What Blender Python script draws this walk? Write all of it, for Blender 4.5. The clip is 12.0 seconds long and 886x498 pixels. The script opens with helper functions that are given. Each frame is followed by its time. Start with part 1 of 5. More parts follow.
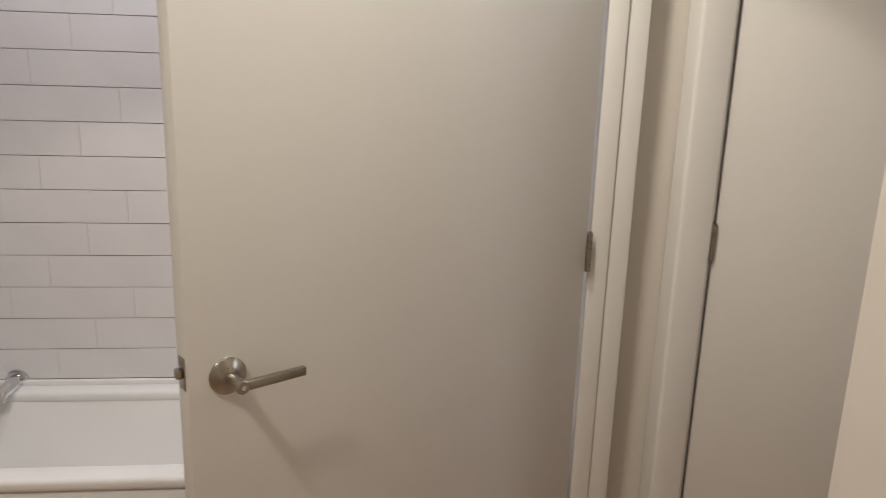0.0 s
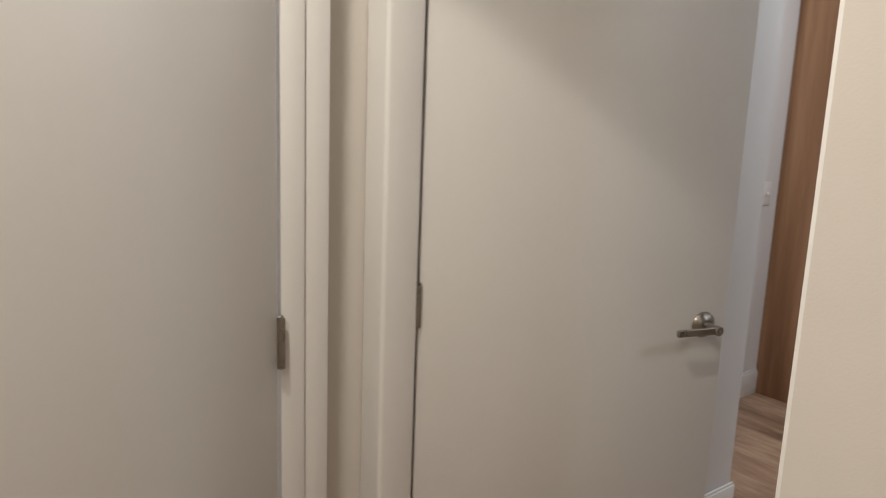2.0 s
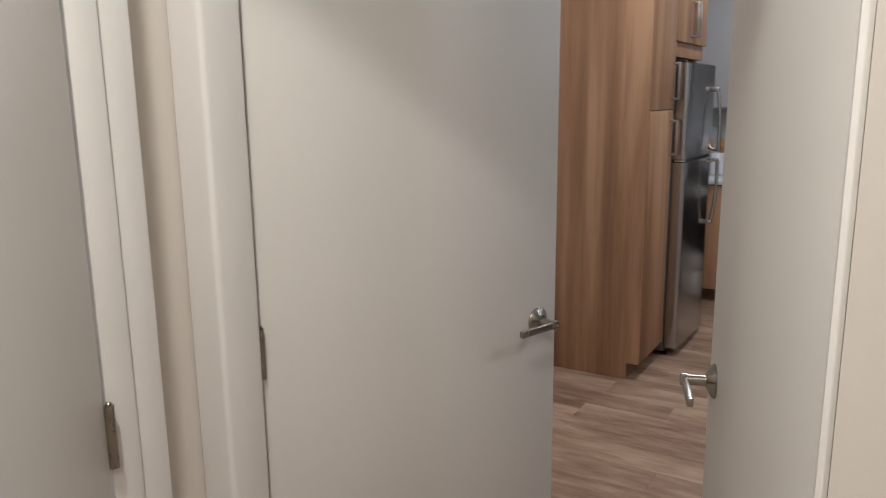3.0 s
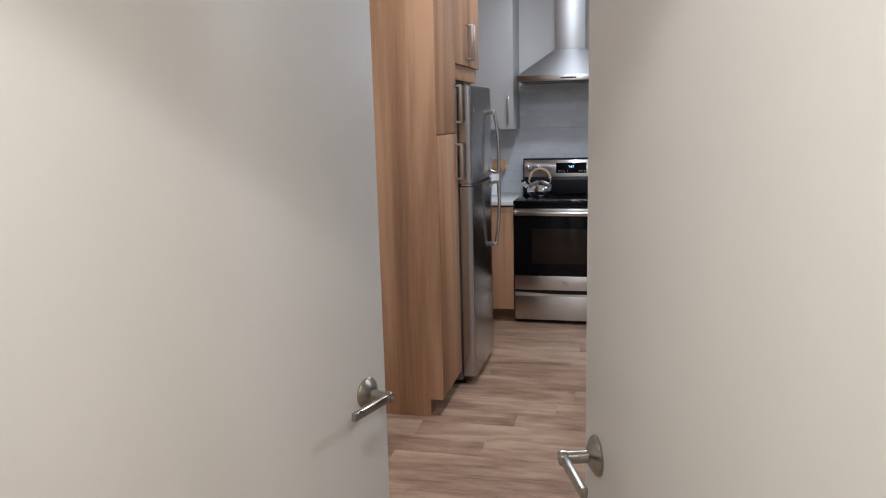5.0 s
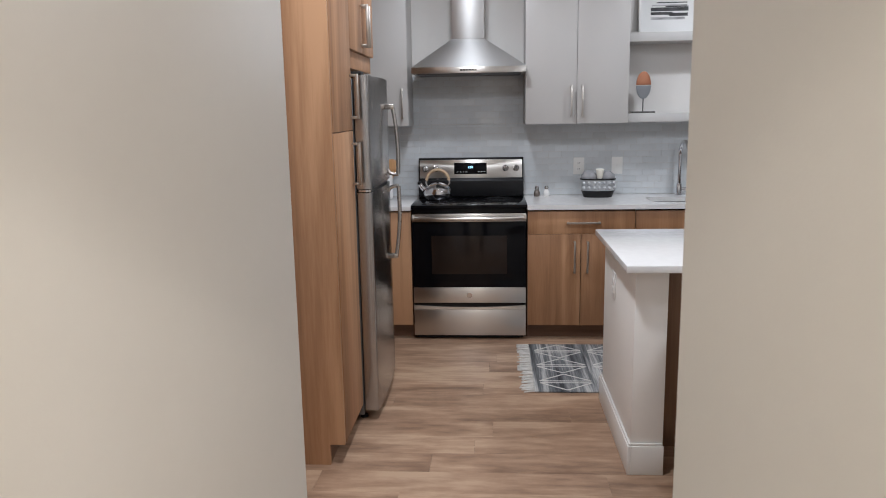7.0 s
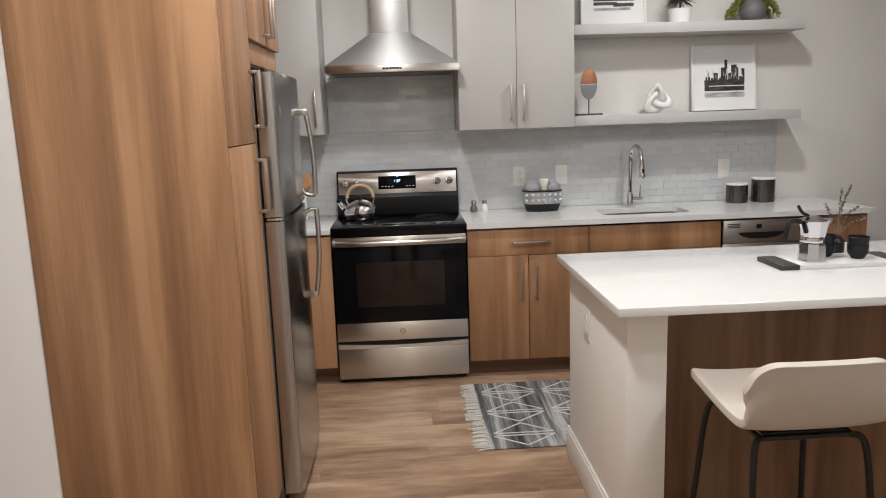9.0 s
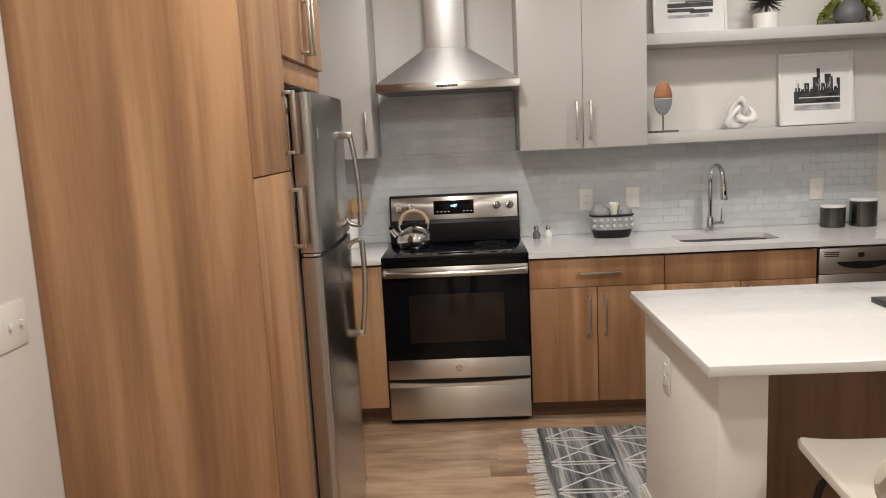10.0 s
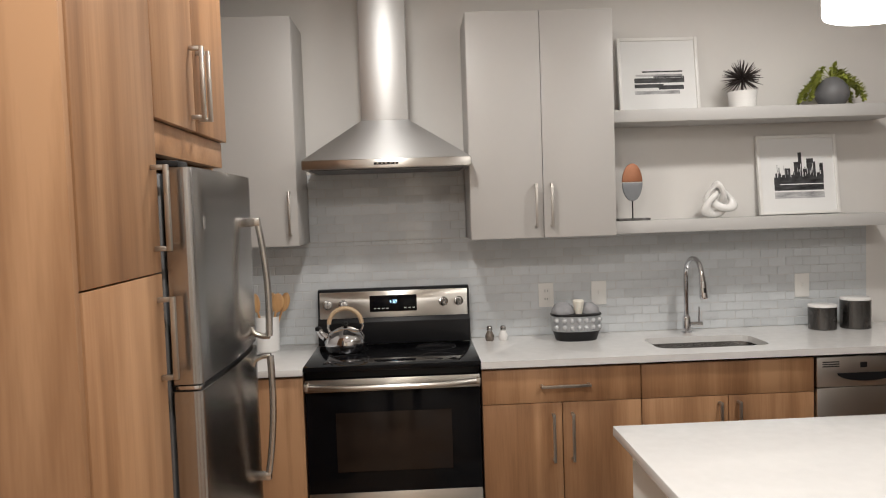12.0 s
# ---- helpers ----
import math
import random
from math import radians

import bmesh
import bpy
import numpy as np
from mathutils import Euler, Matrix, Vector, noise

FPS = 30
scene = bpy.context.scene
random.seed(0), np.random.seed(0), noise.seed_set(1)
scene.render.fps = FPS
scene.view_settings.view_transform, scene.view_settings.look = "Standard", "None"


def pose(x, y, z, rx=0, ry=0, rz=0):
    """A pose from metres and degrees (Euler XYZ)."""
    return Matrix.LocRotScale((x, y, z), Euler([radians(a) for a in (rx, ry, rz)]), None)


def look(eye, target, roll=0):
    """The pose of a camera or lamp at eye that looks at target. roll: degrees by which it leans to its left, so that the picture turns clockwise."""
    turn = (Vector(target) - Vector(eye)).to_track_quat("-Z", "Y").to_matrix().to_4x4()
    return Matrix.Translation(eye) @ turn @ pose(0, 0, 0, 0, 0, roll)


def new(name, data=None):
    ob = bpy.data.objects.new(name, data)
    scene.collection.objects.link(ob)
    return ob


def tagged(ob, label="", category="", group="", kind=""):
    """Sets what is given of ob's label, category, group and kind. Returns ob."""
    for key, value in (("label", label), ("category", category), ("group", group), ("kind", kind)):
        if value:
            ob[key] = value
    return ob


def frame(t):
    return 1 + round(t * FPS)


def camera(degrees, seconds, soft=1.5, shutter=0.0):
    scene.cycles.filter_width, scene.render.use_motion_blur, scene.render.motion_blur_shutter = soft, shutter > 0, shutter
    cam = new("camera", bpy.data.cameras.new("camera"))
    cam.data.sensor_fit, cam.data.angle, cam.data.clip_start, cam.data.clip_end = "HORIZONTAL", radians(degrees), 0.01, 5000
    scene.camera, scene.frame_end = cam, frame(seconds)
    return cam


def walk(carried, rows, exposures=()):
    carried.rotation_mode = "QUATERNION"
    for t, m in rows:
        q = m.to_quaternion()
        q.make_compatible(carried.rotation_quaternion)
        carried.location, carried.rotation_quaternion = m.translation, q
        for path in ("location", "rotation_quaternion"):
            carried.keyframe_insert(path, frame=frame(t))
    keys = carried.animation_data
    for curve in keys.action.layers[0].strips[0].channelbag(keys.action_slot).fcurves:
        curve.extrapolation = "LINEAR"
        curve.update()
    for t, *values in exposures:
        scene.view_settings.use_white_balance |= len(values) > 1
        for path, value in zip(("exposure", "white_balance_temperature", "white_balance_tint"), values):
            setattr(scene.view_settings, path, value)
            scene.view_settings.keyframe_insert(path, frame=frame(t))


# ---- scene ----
cam = camera(61.6, 12.0, soft=1.0, shutter=0.25)
PATH = [
    (0, (0.492, 0.331, 1.481), (-1.438, 0.538, 1.001), 1.80),
    (0.5, (0.384, 0.295, 1.462), (-1.500, 0.771, 0.990), 2.10),
    (1, (0.172, 0.262, 1.491), (-1.640, 0.991, 1.061), 0.51),
    (1.5, (0.051, 0.279, 1.491), (-1.665, 1.228, 1.099), 1.23),
    (2, (-0.018, 0.304, 1.485), (-1.572, 1.509, 1.108), 2.13),
    (2.5, (-0.162, 0.302, 1.513), (-1.457, 1.774, 1.116), 0.13),
    (3, (-0.290, 0.279, 1.522), (-1.324, 1.944, 1.124), -0.64),
    (5, (-0.525, 0.537, 1.534), (-0.994, 2.45, 1.184), -1.5),
    (5.5, (-0.574, 0.654, 1.521), (-0.934, 2.589, 1.164), -1.4),
    (6, (-0.634, 0.757, 1.585), (-0.876, 2.706, 1.21), -0.9),
    (6.5, (-0.71, 0.899, 1.541), (-0.876, 2.857, 1.17), -0.9),
    (8.5, (-0.835, 1.583, 1.521), (-0.868, 3.55, 1.163), -1.1),
    (9, (-0.883, 1.766, 1.525), (-0.784, 3.732, 1.169), -1.9),
    (9.5, (-0.899, 1.897, 1.533), (-0.871, 3.869, 1.2), -1.6),
    (10, (-0.834, 2.098, 1.539), (-0.908, 4.073, 1.235), -2.8),
    (10.5, (-0.786, 2.25, 1.522), (-0.832, 4.228, 1.229), -3.0),
    (11, (-0.784, 2.377, 1.526), (-0.8, 4.361, 1.275), -2.7),
    (11.5, (-0.791, 2.569, 1.567), (-0.783, 4.561, 1.392), -2.4),
    (12, (-0.802, 2.727, 1.574), (-0.728, 4.723, 1.469), -1.9),
]
walk(cam, [(t, look(eye, target, roll)) for t, eye, target, roll in PATH],
     exposures=[(0, -0.7, 5550, 10), (2.5, -0.7, 5400, 10), (3, -0.62, 5250, 10), (5, -0.27, 5150, 10), (6.5, -0.14, 5350, 10), (8.5, 0.06, 5600, 10), (9, 0.07, 5900, 10), (9.5, 0.05, 6320, 10), (10.5, 0.02, 6220, 10), (11.2, 0.0, 6280, 10), (12, 0.0, 6150, 10)])

# ---- light ----
world = bpy.data.worlds.new("world")
scene.world = world
world.use_nodes = True
world.node_tree.nodes["Background"].inputs[0].default_value = (0.9, 0.95, 1.0, 1)
world.node_tree.nodes["Background"].inputs[1].default_value = 0.05
HALL_CEIL, CEIL = 2.62, 2.74


def downlight(x, y, z, watts, cone, blend, colour, radius=0.05):
    d = bpy.data.lights.new("downlight_lamp", "SPOT")
    d.energy, d.spot_size, d.spot_blend, d.color, d.shadow_soft_size = watts, radians(cone), blend, colour, radius
    ob = new("downlight_lamp", d)
    ob.matrix_world = pose(x, y, z)
    return ob


WARM = (1.0, 0.835, 0.625)
NEUTRAL = (1.0, 0.93, 0.84)


def disc(x, y, z, watts, size, colour):
    d = bpy.data.lights.new("ceiling_and_fill_disc", "AREA")
    d.shape, d.size, d.energy, d.color = "DISK", size, watts, colour
    ob = new("ceiling_and_fill_disc", d)
    ob.matrix_world = pose(x, y, z)
    return ob


# hall: one ceiling fitting, a lens with a bright cone under it
downlight(-0.68, 0.33, HALL_CEIL - 0.03, 57, 104, 0.08, WARM, 0.05)
disc(-0.68, 0.33, HALL_CEIL - 0.02, 13, 0.16, WARM)
# unseen fill lamp, added to brighten the bathroom door and the cream room wall
disc(0.25, -0.45, HALL_CEIL - 0.02, 31, 0.16, WARM)
# unseen lamp, added to light the bathroom
disc(-1.72, -0.3, HALL_CEIL - 0.02, 16, 0.2, (1.0, 0.92, 0.88))
# kitchen: recessed ceiling discs
for lx, ly, lw in ((-0.92, 5.20, 16), (0.85, 5.30, 18), (-0.90, 3.45, 30), (1.2, 3.1, 20)):
    disc(lx, ly, CEIL - 0.02, lw, 0.15, NEUTRAL)

# ---- building tools ----
PLACE = {}


def thing(name, label, category, x=0.0, y=0.0, z=0.0, rz=0.0, group="", kind=""):
    ob = new(name)
    ob.empty_display_size = 0.1
    m = pose(x, y, z, 0, 0, rz)
    ob.matrix_world = m
    PLACE[ob.name] = m
    return tagged(ob, label, category, group, kind)


def part(name, bm, material, parent=None, label="", local=False, smooth=True, kind=""):
    """One mesh under a thing or part; its bmesh is in world places unless local."""
    if parent is not None and not local:
        bm.transform(PLACE[parent.name].inverted())
    me = bpy.data.meshes.new(name)
    bm.to_mesh(me)
    bm.free()
    me.materials.append(material)
    if smooth:
        me.shade_smooth()
        me.set_sharp_from_angle(angle=radians(35))
    ob = new(name, me)
    if parent is not None:
        ob.parent = parent
        PLACE[ob.name] = PLACE[parent.name]
    if label:
        ob["label"] = label
    if kind:
        ob["kind"] = kind
    return ob


def solid(name, bm, material, label, category, group="", kind="", smooth=True):
    ob = part(name, bm, material, None, "", False, smooth)
    PLACE[ob.name] = Matrix.Identity(4)
    return tagged(ob, label, category, group, kind)


def box(x0, x1, y0, y1, z0, z1, b=0.0, bm=None, seg=2):
    own = bmesh.new()
    bmesh.ops.create_cube(own, size=1)
    own.transform(Matrix.LocRotScale(((x0 + x1) / 2, (y0 + y1) / 2, (z0 + z1) / 2), None, (abs(x1 - x0), abs(y1 - y0), abs(z1 - z0))))
    if b > 0:
        bmesh.ops.bevel(own, geom=own.edges[:], offset=b, segments=seg, affect="EDGES", profile=0.5)
    return merge(bm, own)


def merge(bm, own):
    if bm is None:
        return own
    me = bpy.data.meshes.new("tmp")
    own.to_mesh(me)
    own.free()
    bm.from_mesh(me)
    bpy.data.meshes.remove(me)
    return bm


def lathe(profile, x=0, y=0, z=0, n=32, bm=None):
    """A turned shape from (radius, height) pairs, on a vertical axis."""
    own = bmesh.new()
    rings = []
    for r, h in profile:
        if r < 1e-5:
            rings.append([own.verts.new((x, y, z + h))])
        else:
            rings.append([own.verts.new((x + r * math.cos(2 * math.pi * i / n), y + r * math.sin(2 * math.pi * i / n), z + h)) for i in range(n)])
    for a, b in zip(rings, rings[1:]):
        for i in range(n):
            j = (i + 1) % n
            va = [a[0]] if len(a) == 1 else [a[i], a[j]]
            vb = [b[0]] if len(b) == 1 else [b[j], b[i]]
            if len(va) + len(vb) > 2:
                own.faces.new(va + vb)
    bmesh.ops.recalc_face_normals(own, faces=own.faces[:])
    return merge(bm, own)


def tube(points, r, n=10, bm=None, cap=True):
    """A round bar through points; r one number or one per point."""
    own = bmesh.new()
    pts = [Vector(p) for p in points]
    rs = r if isinstance(r, (list, tuple)) else [r] * len(pts)
    rings, up = [], None
    for i, p in enumerate(pts):
        d = (pts[min(i + 1, len(pts) - 1)] - pts[max(i - 1, 0)]).normalized()
        if up is None:
            up = Vector((0, 0, 1)) if abs(d.z) < 0.9 else Vector((1, 0, 0))
        side = d.cross(up).normalized()
        up = side.cross(d).normalized()
        rings.append([own.verts.new(p + rs[i] * (side * math.cos(2 * math.pi * k / n) + up * math.sin(2 * math.pi * k / n))) for k in range(n)])
    for a, b in zip(rings, rings[1:]):
        for k in range(n):
            own.faces.new((a[k], a[(k + 1) % n], b[(k + 1) % n], b[k]))
    if cap:
        own.faces.new(rings[0])
        own.faces.new(rings[-1])
    bmesh.ops.recalc_face_normals(own, faces=own.faces[:])
    return merge(bm, own)


def smooth_path(points, steps=6):
    """Catmull-Rom through the points."""
    p = [Vector(q) for q in points]
    p = [2 * p[0] - p[1]] + p + [2 * p[-1] - p[-2]]
    out = []
    for i in range(1, len(p) - 2):
        for s in range(steps):
            t = s / steps
            a, b, c, d = p[i - 1], p[i], p[i + 1], p[i + 2]
            out.append(0.5 * (2 * b + (c - a) * t + (2 * a - 5 * b + 4 * c - d) * t * t + (3 * b - a - 3 * c + d) * t ** 3))
    return out + [p[-2]]


def prism(outline, axis, lo, hi, b=0.0, bm=None):
    """An outline of (u, v) pairs pulled along an axis. x: (y, z); y: (x, z); z: (x, y)."""
    own = bmesh.new()
    put = {"x": lambda u, v, w: (w, u, v), "y": lambda u, v, w: (u, w, v), "z": lambda u, v, w: (u, v, w)}[axis]
    a = [own.verts.new(put(u, v, lo)) for u, v in outline]
    c = [own.verts.new(put(u, v, hi)) for u, v in outline]
    n = len(a)
    own.faces.new(a)
    own.faces.new(c)
    for i in range(n):
        own.faces.new((a[i], a[(i + 1) % n], c[(i + 1) % n], c[i]))
    bmesh.ops.recalc_face_normals(own, faces=own.faces[:])
    if b > 0:
        bmesh.ops.bevel(own, geom=own.edges[:], offset=b, segments=2, affect="EDGES", profile=0.5)
    return merge(bm, own)


# ---- materials ----
def material(name, colour, rough=0.5, metal=0.0, vary=0.06, scale=6.0, stretch=(1, 1, 1), bump=0.0, bump_scale=200.0, spec=0.5, coat=0.0, per_object=0.0, rough_vary=0.08):
    m = bpy.data.materials.new(name)
    m.use_nodes = True
    nt = m.node_tree
    n, ln = nt.nodes, nt.links
    b = n["Principled BSDF"]
    co = n.new("ShaderNodeTexCoord")
    mp = n.new("ShaderNodeMapping")
    mp.inputs["Scale"].default_value = stretch
    ln.new(co.outputs["Object"], mp.inputs[0])
    big, fine = n.new("ShaderNodeTexNoise"), n.new("ShaderNodeTexNoise")
    big.inputs["Scale"].default_value, fine.inputs["Scale"].default_value = scale, scale * 14
    big.inputs["Detail"].default_value = fine.inputs["Detail"].default_value = 4
    ln.new(mp.outputs[0], big.inputs["Vector"])
    ln.new(mp.outputs[0], fine.inputs["Vector"])
    add = n.new("ShaderNodeMath")
    add.operation = "MULTIPLY_ADD"
    add.inputs[1].default_value = 0.4
    ln.new(fine.outputs["Fac"], add.inputs[0])
    ln.new(big.outputs["Fac"], add.inputs[2])
    fac = add.outputs[0]
    if per_object > 0:
        info = n.new("ShaderNodeObjectInfo")
        po = n.new("ShaderNodeMath")
        po.operation = "MULTIPLY_ADD"
        po.inputs[1].default_value = per_object
        ln.new(info.outputs["Random"], po.inputs[0])
        ln.new(fac, po.inputs[2])
        fac = po.outputs[0]
    ramp = n.new("ShaderNodeMapRange")
    ramp.inputs["From Min"].default_value, ramp.inputs["From Max"].default_value = 0.4, 1.0 + per_object
    ramp.inputs["To Min"].default_value, ramp.inputs["To Max"].default_value = 1 - vary, 1 + vary
    ln.new(fac, ramp.inputs["Value"])
    mul = n.new("ShaderNodeVectorMath")
    mul.operation = "SCALE"
    mul.inputs[0].default_value = colour
    ln.new(ramp.outputs[0], mul.inputs["Scale"])
    ln.new(mul.outputs[0], b.inputs["Base Color"])
    rr = n.new("ShaderNodeMapRange")
    rr.inputs["From Min"].default_value, rr.inputs["From Max"].default_value = 0.3, 1.1
    rr.inputs["To Min"].default_value, rr.inputs["To Max"].default_value = max(0.02, rough - rough_vary), rough + rough_vary
    ln.new(add.outputs[0], rr.inputs["Value"])
    ln.new(rr.outputs[0], b.inputs["Roughness"])
    b.inputs["Metallic"].default_value = metal
    b.inputs["Specular IOR Level"].default_value = spec
    b.inputs["Coat Weight"].default_value = coat
    if bump > 0:
        bn, bp = n.new("ShaderNodeTexNoise"), n.new("ShaderNodeBump")
        bn.inputs["Scale"].default_value, bn.inputs["Detail"].default_value = bump_scale, 3
        ln.new(mp.outputs[0], bn.inputs["Vector"])
        bp.inputs["Strength"].default_value, bp.inputs["Distance"].default_value = bump, 0.002
        ln.new(bn.outputs["Fac"], bp.inputs["Height"])
        ln.new(bp.outputs[0], b.inputs["Normal"])
    return m


def wood(name, dark, mid, light, grain=(1, 1, 0.06), scale=7.0, rough=0.45, per_object=0.0, bump=0.15, fibre=0.45, figure=1.0):
    """Straight-grained wood; grain is the stretch, small along the grain."""
    m = bpy.data.materials.new(name)
    m.use_nodes = True
    nt = m.node_tree
    n, ln = nt.nodes, nt.links
    b = n["Principled BSDF"]
    co, mp = n.new("ShaderNodeTexCoord"), n.new("ShaderNodeMapping")
    mp.inputs["Scale"].default_value = grain
    ln.new(co.outputs["Object"], mp.inputs[0])
    vec = mp.outputs[0]
    if per_object > 0:
        info, off = n.new("ShaderNodeObjectInfo"), n.new("ShaderNodeVectorMath")
        sc = n.new("ShaderNodeVectorMath")
        sc.operation = "SCALE"
        sc.inputs[0].default_value = (37.0, 23.0, 11.0)
        ln.new(info.outputs["Random"], sc.inputs["Scale"])
        ln.new(vec, off.inputs[0])
        ln.new(sc.outputs[0], off.inputs[1])
        vec = off.outputs[0]
    bands, fine, pores = (n.new("ShaderNodeTexNoise") for _ in range(3))
    bands.inputs["Scale"].default_value, bands.inputs["Detail"].default_value, bands.inputs["Distortion"].default_value = scale, 3, 0.6
    fine.inputs["Scale"].default_value, fine.inputs["Detail"].default_value = scale * 5, 6
    pores.inputs["Scale"].default_value, pores.inputs["Detail"].default_value = scale * 30, 2
    for t in (bands, fine, pores):
        ln.new(vec, t.inputs["Vector"])
    mix = n.new("ShaderNodeMath")
    mix.operation = "MULTIPLY_ADD"
    mix.inputs[1].default_value = fibre
    ln.new(fine.outputs["Fac"], mix.inputs[0])
    wide = n.new("ShaderNodeMath")
    wide.operation = "MULTIPLY_ADD"
    wide.inputs[1].default_value, wide.inputs[2].default_value = figure, 0.5 * (1 - figure) + 0.5 * (0.45 - fibre)
    ln.new(bands.outputs["Fac"], wide.inputs[0])
    ln.new(wide.outputs[0], mix.inputs[2])
    last = mix.outputs[0]
    mix2 = n.new("ShaderNodeMath")
    mix2.operation = "MULTIPLY_ADD"
    mix2.inputs[1].default_value = 0.15
    ln.new(pores.outputs["Fac"], mix2.inputs[0])
    ln.new(last, mix2.inputs[2])
    last = mix2.outputs[0]
    if per_object > 0:
        po = n.new("ShaderNodeMath")
        po.operation = "MULTIPLY_ADD"
        po.inputs[1].default_value = per_object
        ln.new(info.outputs["Random"], po.inputs[0])
        ln.new(last, po.inputs[2])
        last = po.outputs[0]
    ramp = n.new("ShaderNodeValToRGB")
    ramp.color_ramp.elements[0].position, ramp.color_ramp.elements[0].color = 0.58, (*dark, 1)
    ramp.color_ramp.elements[1].position, ramp.color_ramp.elements[1].color = 1.02, (*light, 1)
    e = ramp.color_ramp.elements.new(0.8)
    e.color = (*mid, 1)
    sub = n.new("ShaderNodeMath")
    sub.operation = "SUBTRACT"
    sub.inputs[1].default_value = per_object * 0.5
    ln.new(last, sub.inputs[0])
    ln.new(sub.outputs[0], ramp.inputs[0])
    ln.new(ramp.outputs[0], b.inputs["Base Color"])
    b.inputs["Roughness"].default_value = rough
    bp = n.new("ShaderNodeBump")
    bp.inputs["Strength"].default_value, bp.inputs["Distance"].default_value = bump, 0.001
    ln.new(fine.outputs["Fac"], bp.inputs["Height"])
    ln.new(bp.outputs[0], b.inputs["Normal"])
    return m


def glowing(name, colour, strength):
    m = bpy.data.materials.new(name)
    m.use_nodes = True
    b = m.node_tree.nodes["Principled BSDF"]
    b.inputs["Base Color"].default_value = (*colour, 1)
    b.inputs["Emission Color"].default_value = (*colour, 1)
    b.inputs["Emission Strength"].default_value = strength
    return m


def brushed(m, amount=0.85):
    """Brushed metal: streaks the reflections up and down."""
    n, ln = m.node_tree.nodes, m.node_tree.links
    tg = n.new("ShaderNodeTangent")
    tg.direction_type, tg.axis = "RADIAL", "Z"
    b = n["Principled BSDF"]
    b.inputs["Anisotropic"].default_value, b.inputs["Anisotropic Rotation"].default_value = amount, 0.25
    ln.new(tg.outputs[0], b.inputs["Tangent"])
    return m


WALL = material("wall_paint", (0.70, 0.68, 0.65), 0.6, vary=0.02, scale=2, bump=0.08, bump_scale=350)
HALLWALL = material("hall_paint", (0.66, 0.62, 0.56), 0.6, vary=0.02, scale=2, bump=0.08, bump_scale=350)
TRIM = material("trim_paint", (0.78, 0.76, 0.72), 0.35, vary=0.02, scale=4, bump=0.03)
DOORPAINT = material("door_paint", (0.72, 0.70, 0.66), 0.38, vary=0.025, scale=3, bump=0.05, bump_scale=260)
CEILING = material("ceiling_paint", (0.8, 0.79, 0.77), 0.8, vary=0.02, scale=2, bump=0.05)
NICKEL = material("brushed_nickel", (0.37, 0.34, 0.295), 0.3, 1.0, vary=0.08, scale=30, bump=0.02)
PULL = material("satin_brass_nickel", (0.47, 0.445, 0.41), 0.36, 1.0, vary=0.05, scale=30)
STEEL = material("stainless_steel", (0.44, 0.43, 0.42), 0.22, 1.0, vary=0.02, scale=5, stretch=(1, 1, 0.15), rough_vary=0.01)
STEELH = material("stainless_steel_cross", (0.61, 0.585, 0.545), 0.30, 1.0, vary=0.015, scale=5, stretch=(0.15, 1, 1), rough_vary=0.01)
HOODSTEEL = material("hood_steel", (0.62, 0.62, 0.615), 0.47, 1.0, vary=0.02, scale=5, stretch=(0.15, 1, 1), rough_vary=0.01)
brushed(STEEL)
HANDLESTEEL = material("handle_steel", (0.60, 0.585, 0.56), 0.2, 1.0, vary=0.03, scale=9, rough_vary=0.04)
brushed(STEELH)
brushed(HOODSTEEL, 0.7)
DARKSTEEL = material("dark_steel_side", (0.16, 0.16, 0.165), 0.45, 0.6, vary=0.05, scale=8)
CHROME = material("chrome", (0.72, 0.72, 0.74), 0.06, 1.0, vary=0.01, scale=8, rough_vary=0.02)
BLACKGLASS = material("black_glass", (0.005, 0.005, 0.006), 0.05, 0.0, vary=0.1, scale=5, rough_vary=0.02, spec=0.16)
BLACK = material("black_plastic", (0.009, 0.009, 0.010), 0.4, vary=0.1, scale=20, spec=0.3)
BLACKMETAL = material("black_metal", (0.015, 0.013, 0.012), 0.42, 0.3, vary=0.1, scale=20)
CABWOOD = wood("cabinet_wood", (0.195, 0.095, 0.042), (0.325, 0.170, 0.080), (0.46, 0.263, 0.136), scale=5.5, per_object=0.04, fibre=0.28, figure=1.35)
CABWOODH = wood("cabinet_wood_across", (0.195, 0.095, 0.042), (0.325, 0.170, 0.080), (0.46, 0.263, 0.136), grain=(0.06, 1, 1), scale=5.5, per_object=0.04, fibre=0.28, figure=0.7)
# cabinet wood with the shade of plinth recesses and door gaps in its colour
SHADEDWOOD = wood("shaded_cabinet_wood", (0.10, 0.052, 0.028), (0.15, 0.08, 0.045), (0.19, 0.11, 0.065), grain=(0.06, 1, 1))
# cabinet wood darkened: shade under the island overhang is in the colour
ISLANDSHADE = wood("island_shaded_wood", (0.135, 0.070, 0.036), (0.21, 0.115, 0.062), (0.28, 0.165, 0.095))
FLOORWOOD = wood("floor_plank", (0.205, 0.125, 0.078), (0.345, 0.222, 0.142), (0.47, 0.33, 0.218), grain=(0.22, 1, 1), scale=6.0, rough=0.38, per_object=0.03, fibre=0.6)
GREYCAB = material("grey_cabinet_paint", (0.47, 0.455, 0.435), 0.42, vary=0.02, scale=3, bump=0.03, per_object=0.02)
SHELFPAINT = material("shelf_paint", (0.50, 0.49, 0.475), 0.45, vary=0.03, scale=3, stretch=(0.2, 1, 1), bump=0.03)
